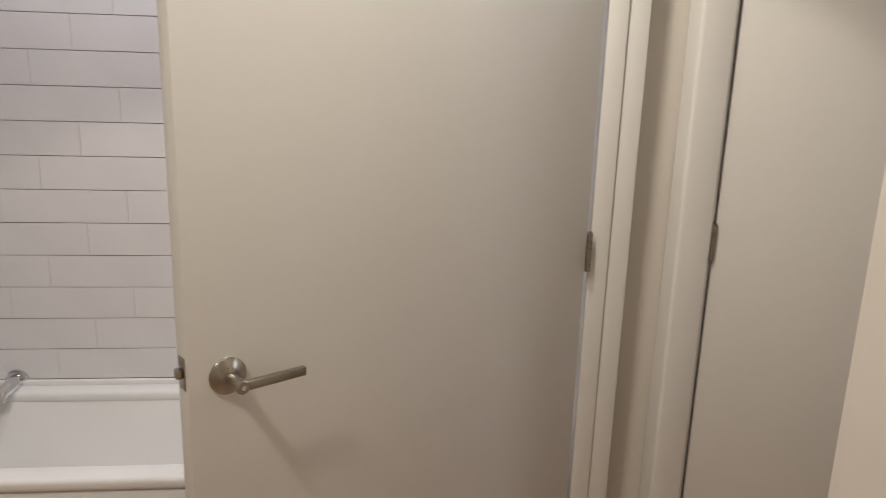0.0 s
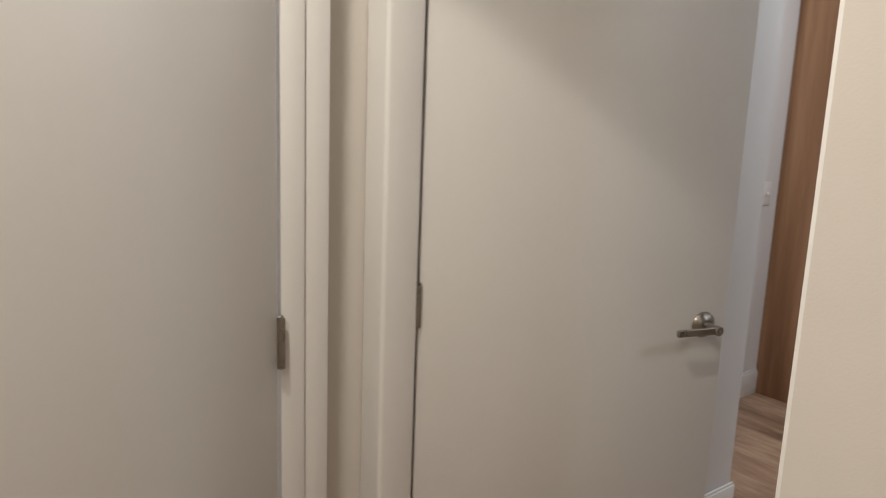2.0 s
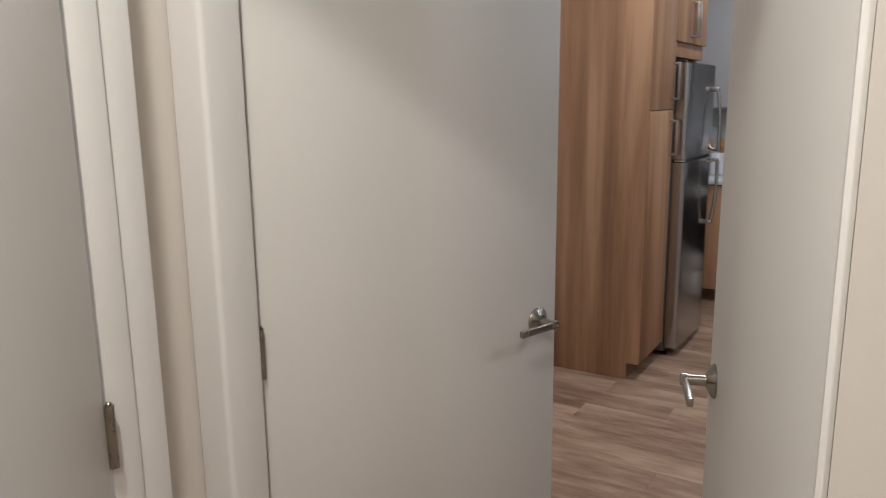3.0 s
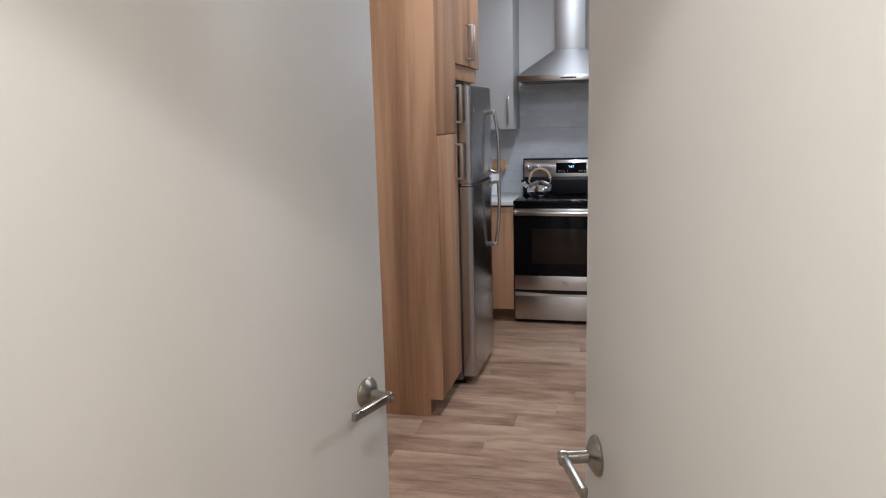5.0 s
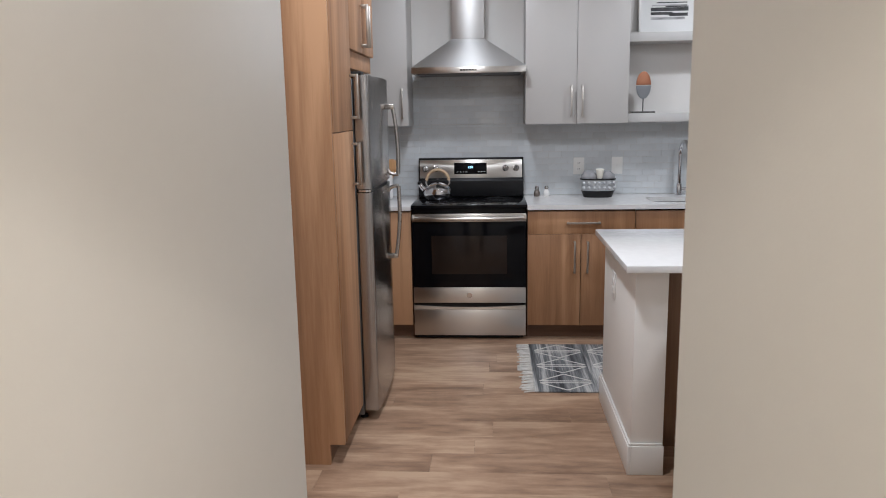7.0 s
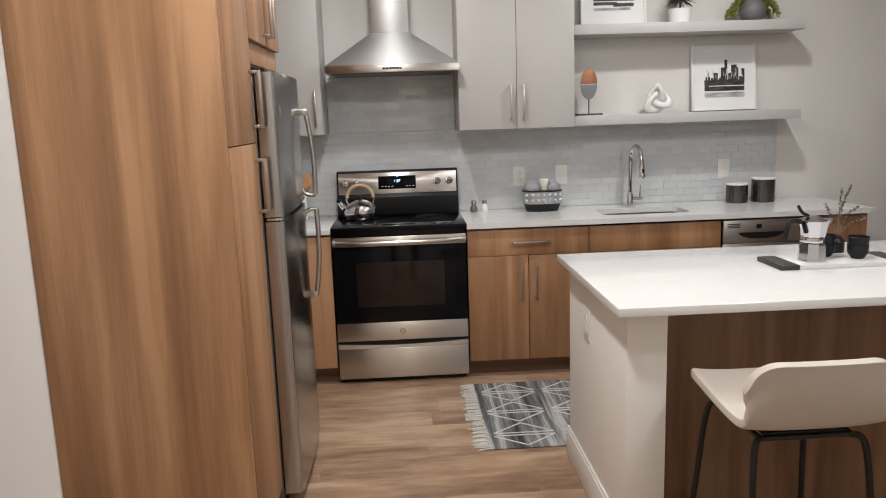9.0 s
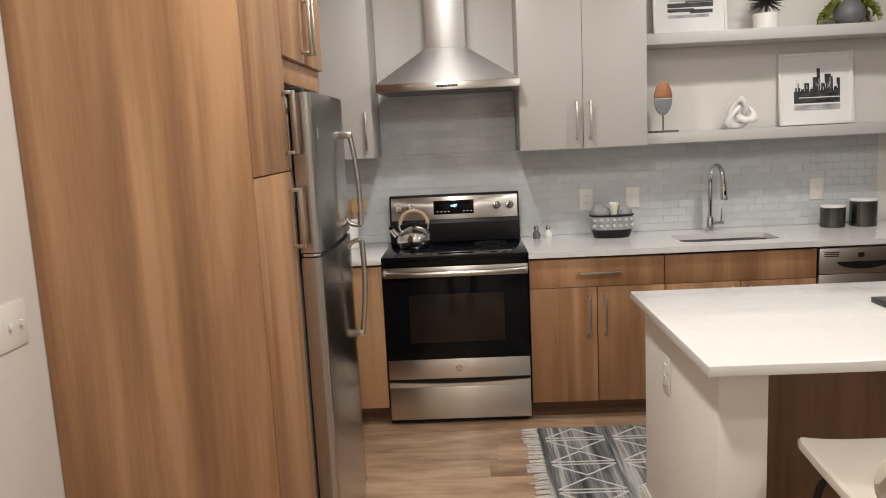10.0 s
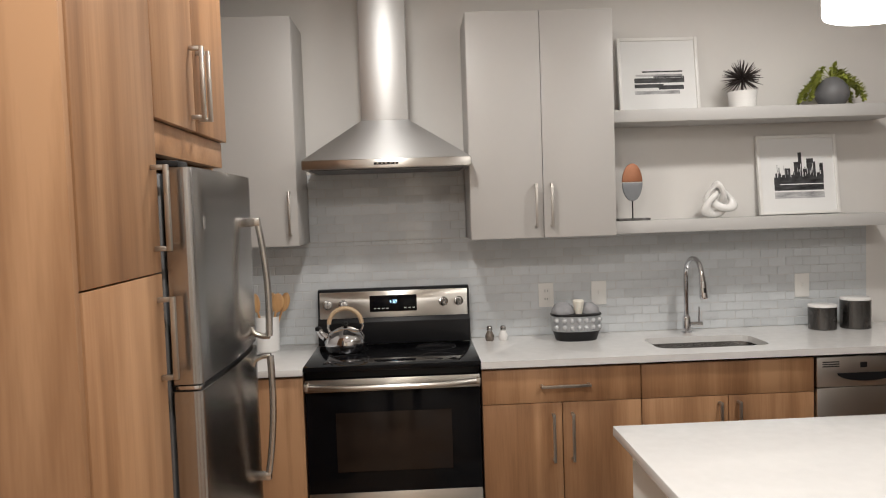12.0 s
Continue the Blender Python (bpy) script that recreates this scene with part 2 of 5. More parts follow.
QUARTZ = material("white_quartz", (0.70, 0.69, 0.675), 0.14, vary=0.03, scale=25, rough_vary=0.04)
ISLANDWALL = material("island_end_paint", (0.82, 0.795, 0.75), 0.5, vary=0.02, scale=3, bump=0.05)
SPLASH = material("glazed_tile", (0.58, 0.605, 0.62), 0.05, vary=0.11, scale=7, bump=0.22, bump_scale=14, per_object=0.45, rough_vary=0.03)
GROUT = material("grout", (0.55, 0.55, 0.545), 0.8, vary=0.05, scale=30)
BATHTILE = material("bath_tile", (0.72, 0.70, 0.70), 0.12, vary=0.04, scale=5, per_object=0.2, bump=0.06, bump_scale=10)
BATHGROUT = material("bath_grout", (0.42, 0.40, 0.39), 0.8, vary=0.05, scale=30)
TUBWHITE = material("tub_enamel", (0.78, 0.77, 0.75), 0.15, vary=0.02, scale=4)
WHITEPLASTIC = material("white_plastic", (0.78, 0.77, 0.74), 0.35, vary=0.02, scale=10)
WHITECERAMIC = material("white_ceramic", (0.8, 0.79, 0.77), 0.25, vary=0.02, scale=10)
CREAM = material("cream_upholstery", (0.56, 0.505, 0.44), 0.6, vary=0.04, scale=14, bump=0.15, bump_scale=500)
GREYCERAMIC = material("grey_ceramic", (0.13, 0.13, 0.135), 0.5, vary=0.12, scale=20, bump=0.1, bump_scale=120)
SPOONWOOD = wood("spoon_wood", (0.42, 0.22, 0.09), (0.55, 0.32, 0.14), (0.66, 0.42, 0.2), scale=14)
LEAF = material("leaf_green", (0.27, 0.30, 0.05), 0.5, vary=0.4, scale=20, per_object=0.3)
SPIKE = material("dark_spike", (0.035, 0.026, 0.024), 0.6, vary=0.3, scale=20)
PAPER = material("white_paper", (0.78, 0.78, 0.77), 0.6, vary=0.02, scale=8)
INK = material("ink_black", (0.035, 0.035, 0.037), 0.6, vary=1.6, scale=55, stretch=(0.35, 1, 1))
INKGREY = material("ink_grey", (0.38, 0.38, 0.385), 0.6, vary=0.8, scale=40, stretch=(0.25, 1, 1))
COPPER = material("copper_disc", (0.36, 0.15, 0.075), 0.4, 0.35, vary=0.12, scale=18)
DISCGREY = material("grey_disc", (0.24, 0.25, 0.265), 0.45, 0.2, vary=0.1, scale=18)
FABRICGREY = material("grey_cloth", (0.30, 0.30, 0.31), 0.9, vary=0.15, scale=30, bump=0.3, bump_scale=300)
RUGLIGHT = material("rug_light_yarn", (0.60, 0.585, 0.55), 0.95, vary=0.15, scale=40, bump=0.5, bump_scale=300)
DISPLAY = glowing("display_digits", (0.45, 0.75, 1.0), 3.0)
LAMPGLOW = glowing("lamp_glow", (1.0, 0.93, 0.84), 9.0)

# ---- large structure ----
XW, YW = -2.03, 6.51          # kitchen's west wall and back wall
HX = -1.27                    # hall's west wall face
RX, RY = -0.318, 0.934         # hall's east wall face, and the corner where it starts


def wall(name, x0, x1, y0, y1, z0, z1, m, label):
    return solid(name, box(x0, x1, y0, y1, z0, z1), m, label, "wall", kind="structure", smooth=False)


sub = solid("floor", box(-2.2, 7.1, -1.62, 6.63, -0.12, -0.004), material("subfloor", (0.05, 0.035, 0.025), 0.7), "warm wood-look plank floor with dark fine joints", "floor", kind="structure", smooth=False)
solid("ceiling", box(-2.2, 7.1, 2.12, 6.63, CEIL, CEIL + 0.1), CEILING, "flat white painted kitchen ceiling", "ceiling", kind="structure", smooth=False)
solid("ceiling_hall", box(-2.2, 1.72, -1.7, 2.2, HALL_CEIL, HALL_CEIL + 0.1), CEILING, "flat white painted hall ceiling", "ceiling", kind="structure", smooth=False)
wall("wall_north", -2.15, 7.1, YW, YW + 0.12, 0, CEIL, WALL, "pale grey painted kitchen back wall")
wall("wall_west", XW - 0.12, XW, 2.77, YW, 0, CEIL, WALL, "pale grey painted kitchen side wall")
wall("wall_west_return", XW - 0.12, -1.385, 2.65, 2.77, 0, CEIL, WALL, "pale painted wall end beside the kitchen")
wall("wall_west_jog", -1.505, -1.385, 2.12, 2.65, 0, CEIL, WALL, "pale painted wall between hall and kitchen")
wall("wall_hall_west_end", HX - 0.12, HX, 2.03, 2.12, 0, HALL_CEIL, HALLWALL, "cream painted end of the hall wall")
wall("wall_hall_west", HX - 0.12, -1.325, 0.875, 1.19, 0, HALL_CEIL, HALLWALL, "cream painted hall wall between two doors")
wall("wall_hall_west_header", HX - 0.12, HX, 1.19, 2.03, 2.06, HALL_CEIL, HALLWALL, "cream painted wall above the hall door")
wall("wall_bath_header", HX - 0.12, HX, -0.95, 0.875, 2.06, HALL_CEIL, HALLWALL, "cream painted wall above the bathroom opening")
wall("wall_bath_side", HX - 0.12, HX, -1.5, -0.95, 0, HALL_CEIL, HALLWALL, "cream painted wall beside the bathroom opening")
wall("wall_hall_east", RX, RX + 0.12, 1.86, 2.12, 0, HALL_CEIL, HALLWALL, "cream painted end of the hall wall")
wall("wall_hall_east_near", RX, RX + 0.12, RY, 1.022, 0, HALL_CEIL, HALLWALL, "cream painted hall corner")
wall("wall_hall_east_header", RX, RX + 0.12, 1.022, 1.86, 2.06, HALL_CEIL, HALLWALL, "cream painted wall above the closet door")
wall("wall_room_north", RX + 0.12, 1.7, RY, RY + 0.12, 0, HALL_CEIL, HALLWALL, "warm cream painted wall by the hall corner")
wall("wall_room_east", 1.6, 1.72, -1.5, RY, 0, HALL_CEIL, HALLWALL, "cream painted room wall")
wall("wall_room_south", HX - 0.12, 1.72, -1.62, -1.5, 0, HALL_CEIL, HALLWALL, "cream painted room wall")
wall("wall_kitchen_south", RX + 0.12, 7.1, 2.0, 2.12, 0, CEIL, WALL, "pale grey painted wall")
wall("wall_kitchen_east", 7.0, 7.1, 2.12, YW, 0, CEIL, WALL, "pale grey painted wall")
wall("wall_hall_header", -1.505, RX + 0.12, 2.12, 2.2, HALL_CEIL, CEIL, WALL, "pale painted drop between hall and kitchen ceilings")
wall("wall_closet_back", -2.2, -2.1, 0.99, 2.4, 0, HALL_CEIL, HALLWALL, "painted closet wall")
wall("wall_closet_north", -2.2, -1.505, 2.4, 2.5, 0, HALL_CEIL, HALLWALL, "painted closet wall")
wall("wall_closet_south", -2.1, HX - 0.12, 0.97, 1.09, 0, HALL_CEIL, HALLWALL, "painted closet wall")
wall("wall_closet_east", 0.55, 0.65, 0.955, 2.0, 0, HALL_CEIL, HALLWALL, "painted closet wall")
# bathroom shell behind its opening
BX = -2.06
wall("wall_bath_west", BX - 0.13, BX - 0.01, -1.7, 0.97, 0, HALL_CEIL, BATHGROUT, "white tiled bathroom wall with grey joints")
wall("wall_bath_north", BX - 0.01, HX - 0.12, 0.87, 0.97, 0, HALL_CEIL, HALLWALL, "painted bathroom wall")
wall("wall_bath_south", BX - 0.01, HX - 0.12, -1.7, -1.6, 0, HALL_CEIL, HALLWALL, "painted bathroom wall")


def jamb(name, y0, y1, x0, x1, top):
    bm = bmesh.new()
    box(x0, x1, y0, y0 + 0.018, 0, top, 0.002, bm)
    box(x0, x1, y1 - 0.018, y1, 0, top, 0.002, bm)
    box(x0, x1, y0 + 0.018, y1 - 0.018, top - 0.018, top, 0.002, bm)
    return solid(name, bm, TRIM, "white painted door jamb", "trim", kind="structure")


# casings on the hall's sides
bm = bmesh.new()
box(-1.327, HX + 0.024, 1.106, 1.196, 0, 2.145, 0.010, bm, 3)
box(HX, HX + 0.024, 2.03, 2.115, 0, 2.145, 0.006, bm)
box(HX, HX + 0.024, 1.196, 2.03, 2.06, 2.145, 0.006, bm)
solid("trim_closet_door", bm, TRIM, "white painted casing round the hall closet door", "trim", kind="structure")
bm = bmesh.new()
box(-1.327, HX + 0.020, 0.932, 0.985, 0, 2.145, 0.004, bm)
box(-1.327, HX + 0.028, 0.880, 0.9315, 0, 2.145, 0.006, bm)
box(HX, HX + 0.018, -0.94, 0.88, 2.06, 2.145, 0.004, bm)
solid("trim_bath_door", bm, TRIM, "white painted stepped casing of the bathroom door", "trim", kind="structure")
bm = bmesh.new()
box(RX - 0.012, RX, RY + 0.012, 1.020, 0, 2.145, 0.005, bm)
box(RX - 0.012, RX, 1.86, 1.95, 0, 2.145, 0.005, bm)
box(RX - 0.012, RX, 1.020, 1.86, 2.06, 2.145, 0.005, bm)
solid("trim_east_door", bm, TRIM, "white painted casing round the east hall door", "trim", kind="structure")
jamb("jamb_closet_door", 1.19, 2.03, HX - 0.115, HX, 2.06)
jamb("jamb_east_door", 1.022, 1.86, RX, RX + 0.115, 2.06)


def skirting(name, x0, x1, y0, y1, label, h=0.14):
    bm = box(x0, x1, y0, y1, 0, h - 0.012, 0.0015)
    ins = 0.004
    box(x0 + ins, x1 - ins, y0 + ins, y1 - ins, h - 0.012, h, 0.003, bm)
    return solid(name, bm, TRIM, label, "baseboard", kind="structure")


skirting("baseboard_jog", -1.385, -1.370, 2.125, 2.783, "white painted baseboard at the wall end")
skirting("baseboard_return", XW + 0.0, -1.386, 2.77, 2.784, "white painted baseboard")
skirting("baseboard_west", XW, XW + 0.015, 2.785, 4.065, "white painted baseboard on the kitchen side wall")
skirting("baseboard_hall", -1.325, -1.311, 0.986, 1.105, "white painted baseboard between the doors")
skirting("baseboard_room", RX + 0.0, 1.6, RY - 0.015, RY, "white painted baseboard")
skirting("baseboard_back", 1.83, 7.0, YW - 0.015, YW, "white painted baseboard on the back wall")


# ---- hall doors ----
def lever(parent, hx, lz, depth, side, turn):
    """A round rose with a lever that points to the hinge. Local: x along the leaf from the hinge, y out of the seen face."""
    m = PLACE[parent.name]
    q = Matrix.Translation((hx, side * depth, lz)) @ pose(0, 0, 0, -90 * side, 0, 0)
    rose = lathe([(0, 0.0), (0.033, 0.0), (0.0335, 0.003), (0.031, 0.006), (0.018, 0.014), (0.0125, 0.017), (0, 0.017)], n=36)
    rose.transform(q)
    r = part("rose", rose, NICKEL, parent, "brushed nickel round rose", local=True)
    neck = lathe([(0, 0.015), (0.0105, 0.015), (0.0105, 0.052), (0.0125, 0.053), (0.0125, 0.062), (0.010, 0.064), (0, 0.064)], n=24)
    neck.transform(q)
    part("neck", neck, NICKEL, r, "", local=True)
    bar = box(-0.118, 0.006, 0, 0.012, -0.0085, 0.0085, 0.003)
    bar.transform(Matrix.Translation((hx, side * (depth + 0.05) - (0.012 if side < 0 else 0), lz)))
    part("lever", bar, NICKEL, r, "brushed nickel flat lever", local=True)
    pin = lathe([(0, 0.0635), (0.004, 0.0635), (0.004, 0.0655), (0.002, 0.0655), (0.002, 0.0645), (0, 0.0645)], n=12)
    pin.transform(q)
    part("privacy_pin", pin, CHROME, r, "", local=True)


def leaf_door(name, label, hx, hy, angle, width, side, hinge_z, latch=True, lever_z=0.972):
    """A flush door leaf hung at (hx, hy). angle: heading of the leaf from the hinge, from +x. side: which way the seen face looks."""
    t = thing(name, label, "door", hx, hy, 0, angle)
    th = 0.044
    y0, y1 = (-th, 0.0) if side > 0 else (0.0, th)
    part("leaf", box(0.004, width, y0, y1, 0.012, 2.045, 0.002), DOORPAINT, t, "smooth off-white painted flush leaf", local=True)
    face = 0.0
    lever(t, width - 0.068, lever_z, face, side, 1)
    for hz in (0.25, hinge_z, 1.83):
        hb = lathe([(0, -0.048), (0.0074, -0.048), (0.0074, 0.048), (0, 0.048)], 0.0, side * 0.005, hz, 16)
        for k in (-0.029, -0.0095, 0.0095, 0.029):
            lathe([(0, -0.0006), (0.0078, -0.0006), (0.0078, 0.0006), (0, 0.0006)], 0.0, side * 0.005, hz + k, 16, hb)
        lathe([(0, 0.048), (0.0045, 0.048), (0.005, 0.051), (0.003, 0.053), (0, 0.053)], 0, side * 0.005, hz, 14, hb)
        h = part("hinge", hb, NICKEL, t, "brushed nickel hinge barrel", local=True)
        part("hinge_plate", box(0.0005, 0.0035, min(0, -side * 0.036), max(0, -side * 0.036), hz - 0.045, hz + 0.045, 0.0005), NICKEL, h, local=True)
    if latch:
        pl = part("latch_plate", box(width, width + 0.0015, (y0 + y1) / 2 - 0.0125, (y0 + y1) / 2 + 0.0125, 0.943, 1.0, 0.0004), NICKEL, t, "brushed nickel latch plate", local=True)
        part("latch_bolt", box(width + 0.0016, width + 0.013, (y0 + y1) / 2 - 0.007, (y0 + y1) / 2 + 0.007, 0.963, 0.981, 0.003), NICKEL, pl, local=True)
    return t


leaf_door("door_1", "off-white flush hall closet door standing ajar, nickel lever", -1.262, 1.204, 72.8, 0.826, -1, 1.067)
leaf_door("door_2", "off-white flush closet door standing ajar, nickel lever", -0.328, 1.030, 109.2, 0.770, 1, 1.069, lever_z=0.985)
leaf_door("door_3", "off-white flush bathroom door standing open, nickel privacy lever", -1.232, 0.872, -56.1, 1.000, 1, 1.047, lever_z=0.958)

# ---- bathroom seen past its door ----
tub = thing("bathtub", "white enamel alcove bathtub with a rolled rim", "bathtub", -1.75, -0.35, 0)
bm = bmesh.new()
box(-1.455, -1.42, -1.55, 0.86, 0, 0.310, 0.006, bm)
part("apron", bm, TUBWHITE, tub)
bm = bmesh.new()
box(-1.50, -1.415, -1.55, 0.86, 0.310, 0.350, 0.014, bm, 3)
box(-2.055, -1.98, -1.55, 0.86, 0.310, 0.350, 0.014, bm, 3)
box(-1.99, -1.49, -1.55, -1.46, 0.312, 0.348, 0.012, bm, 3)
box(-1.99, -1.49, 0.77, 0.86, 0.312, 0.348, 0.012, bm, 3)
part("rim", bm, TUBWHITE, tub)
bm = bmesh.new()
nb = 20
rings = []
for hh, ins in ((0.330, 0.0), (0.28, 0.02), (0.18, 0.05), (0.09, 0.09), (0.07, 0.18)):
    ring = []
    for i in range(nb * 4):
        a = 2 * math.pi * i / (nb * 4)
        cx, cy = -1.74, -0.345
        rx, ry = 0.25 - ins, 1.12 - ins
        s_ = (abs(math.cos(a)) ** 4 + abs(math.sin(a)) ** 4) ** -0.25
        ring.append(bm.verts.new((cx + rx * s_ * math.cos(a), cy + ry * s_ * math.sin(a), hh)))
    rings.append(ring)
for a_, b_ in zip(rings, rings[1:]):
    for i in range(len(a_)):
        bm.faces.new((a_[i], a_[(i + 1) % len(a_)], b_[(i + 1) % len(a_)], b_[i]))
bm.faces.new(rings[-1])
part("basin", bm, TUBWHITE, tub)
solid("tub_ledge", box(-2.068, -2.050, -1.58, 0.86, 0.335, 0.365, 0.005), TUBWHITE, "white enamel flange above the bathtub", "trim", kind="structure")
sp = thing("tub_spout", "chrome tub spout on the wall", "spout", -2.0, -0.66, 0.385)
part("body", tube([(-2.06, -0.88, 0.365), (-1.98, -0.88, 0.367), (-1.93, -0.88, 0.362), (-1.915, -0.88, 0.340)], [0.024, 0.024, 0.023, 0.018], 16), CHROME, sp)
part("collar", lathe([(0, 0), (0.04, 0), (0.038, 0.006), (0.03, 0.008), (0, 0.008)], n=24), CHROME, sp, local=True).matrix_local = Matrix.Translation((-0.060, -0.22, -0.02)) @ pose(0, 0, 0, 0, 90, 0)

# ---- kitchen: cabinets ----
def pull(parent, p0, p1, out, r=0.006):
    """A square bar pull from p0 to p1 that stands off along out."""
    p0, p1, o = Vector(p0), Vector(p1), Vector(out)
    d = (p1 - p0).normalized()
    bm = bmesh.new()
    a, b = p0 + o, p1 + o

    def bar(u, v):
        lo = [min(u[i], v[i]) - r for i in range(3)]
        hi = [max(u[i], v[i]) + r for i in range(3)]
        box(lo[0], hi[0], lo[1], hi[1], lo[2], hi[2], 0.0015, bm)
    bar(a, b)
    k = o.normalized() * r
    bar(p0 + d * 0.0 + k, a - k * 2)
    bar(p1 + k, b - k * 2)
    return part("handle", bm, PULL, parent, "satin warm-nickel bar handle")


def front(parent, name, x0, x1, y0, y1, z0, z1, m, label=""):
    return part(name, box(x0, x1, y0, y1, z0, z1, 0.0015), m, parent, label)


PX = -1.411   # pantry and over-fridge door faces
# gable panel and tall pantry
pantry = thing("pantry_cabinet", "tall brown wood-grain pantry cabinet with two doors", "cabinet", -1.7, 4.3, 0)
part("end_panel", prism([(XW + 0.002, 0.0), (PX - 0.068, 0.0), (PX - 0.068, 0.095), (PX - 0.001, 0.095), (PX - 0.001, 2.60), (XW + 0.002, 2.60)], "y", 4.068, 4.088), CABWOOD, pantry, "tall plain wood-grain end panel")
part("body", box(XW + 0.002, PX - 0.022, 4.090, 4.531, 0.10, 2.60), SHADEDWOOD, pantry)
part("toe_kick", box(XW + 0.002, PX - 0.07, 4.092, 4.531, 0.0, 0.098), SHADEDWOOD, pantry, "recessed plinth, coloured dark for shade")
d = front(pantry, "door", PX - 0.020, PX, 4.0985, 4.528, 0.095, 1.444, CABWOOD, "lower wood-grain door")
pull(d, (PX, 4.490, 1.20), (PX, 4.490, 1.385), (0.034, 0, 0))
d = front(pantry, "door", PX - 0.020, PX, 4.0985, 4.528, 1.448, 2.598, CABWOOD, "upper wood-grain door")
pull(d, (PX, 4.490, 1.505), (PX, 4.490, 1.695), (0.034, 0, 0))
# cabinet over the fridge
of = thing("over_fridge_cabinet", "brown wood-grain wall cabinet above the refrigerator", "cabinet", -1.7, 4.88, 1.72)
part("body", box(XW + 0.002, PX - 0.022, 4.533, 5.235, 1.82, 2.60), SHADEDWOOD, of)
part("filler_rail", box(PX - 0.06, PX - 0.018, 4.533, 5.212, 1.735, 1.816, 0.001), CABWOODH, of, "plain wood-grain rail")
d = front(of, "door", PX - 0.020, PX, 4.535, 4.872, 1.818, 2.598, CABWOOD)
pull(d, (PX, 4.840, 1.855), (PX, 4.840, 2.045), (0.034, 0, 0))
d = front(of, "door", PX - 0.020, PX, 4.875, 5.212, 1.818, 2.598, CABWOOD)
pull(d, (PX, 4.907, 1.855), (PX, 4.907, 2.045), (0.034, 0, 0))
solid("fridge_panel", box(XW + 0.002, PX - 0.06, 5.237, 5.257, 0, 2.60, 0.001), CABWOOD, "tall brown wood-grain panel beside the refrigerator", "panel")

# ---- refrigerator ----
FX = -1.335
fr = thing("refrigerator", "stainless steel top-freezer refrigerator with curved bar handles", "refrigerator", -1.7, 4.88, 0)
part("body", box(-1.99, FX - 0.075, 4.545, 5.190, 0.03, 1.685, 0.004), DARKSTEEL, fr, "dark grey cabinet")


def fridge_door(z0, z1):
    """A door slab with a rolled front edge."""
    o = []
    xb, ya, yb = FX - 0.068, 4.548, 5.188
    o.append((xb, ya))
    for k in range(7):
        a = math.pi / 2 * k / 6
        o.append((FX - 0.022 + 0.022 * math.sin(a), ya + 0.016 - 0.016 * math.cos(a)))
    for k in range(1, 8):
        u = k / 8
        o.append((FX + 0.010 * math.sin(math.pi * u), ya + 0.016 + (yb - ya - 0.032) * u))
    for k in range(7):
        a = math.pi / 2 * k / 6
        o.append((FX - 0.022 + 0.022 * math.cos(a), yb - 0.016 + 0.016 * math.sin(a)))
    o.append((xb, yb))
    return prism(o, "z", z0, z1)


top = part("freezer_door", fridge_door(1.168, 1.698), STEEL, fr, "brushed stainless freezer door")
low = part("fridge_door", fridge_door(0.055, 1.150), STEEL, fr, "brushed stainless lower door")
part("gasket", box(-1.41, FX - 0.014, 4.556, 5.18, 1.150, 1.168), BLACK, fr)
part("hinge_cover", box(-1.46, -1.37, 4.56, 4.64, 1.700, 1.716, 0.004), BLACK, fr)
part("mid_hinge", box(-1.40, FX - 0.004, 4.551, 4.585, 1.154, 1.164, 0.002), CHROME, fr)
for yy in (4.6, 5.17):
    part("foot", lathe([(0, 0), (0.02, 0), (0.02, 0.012), (0.008, 0.014), (0.008, 0.032), (0, 0.032)], -1.42, yy, 0, 16), BLACK, fr)
part("badge", box(FX + 0.001, FX + 0.004, 4.618, 4.640, 1.545, 1.580, 0.001), CHROME, top, "small plain metal badge")


def fridge_handle(parent, far, seam):
    """A bar that leaves the door at its far end and stands furthest off beside the seam, on a swept foot."""
    hy = 5.098
    pts, radii = [], []
    for k in range(19):
        u = k / 18
        pts.append((FX + 0.036 + 0.022 * u ** 0.8 + 0.010 * math.sin(math.pi * u), hy, far + (seam - far) * u))
        radii.append(0.0105 + 0.001 * u)
    bm = tube(pts, radii, 12)
    part("handle", bm, HANDLESTEEL, parent, "curved stainless bar handle")
    box(FX + 0.002, FX + 0.046, hy - 0.011, hy + 0.011, far - 0.014, far + 0.014, 0.005, bm=(cap := bmesh.new()))
    part("mount", cap, HANDLESTEEL, parent)
    back = 0.03 if seam > far else -0.03
    foot = tube(smooth_path([(FX + 0.002, hy, seam - back), (FX + 0.012, hy, seam - back * 0.35), (FX + 0.036, hy, seam), (FX + 0.060, hy, seam)], 5), 0.0095, 12)
    part("mount", foot, HANDLESTEEL, parent)


fridge_handle(top, 1.555, 1.192)
fridge_handle(low, 0.740, 1.128)

# ---- base run on the back wall ----
CY, CT = 5.905, 0.915      # cabinet door faces, worktop height
RL, RR = -1.300, -0.540    # range's sides


def base_unit(name, label, x0, x1, cat="cabinet", top=0.884):
    t = thing(name, label, cat, (x0 + x1) / 2, 6.2, 0)
    part("body", box(x0 + 0.001, x1 - 0.001, CY + 0.021, YW - 0.012, 0.10, top), SHADEDWOOD, t)
    part("toe_kick", box(x0 + 0.001, x1 - 0.001, CY + 0.075, CY + 0.09, 0.0, 0.099), SHADEDWOOD, t, "recessed wood plinth, coloured dark for shade")
    return t


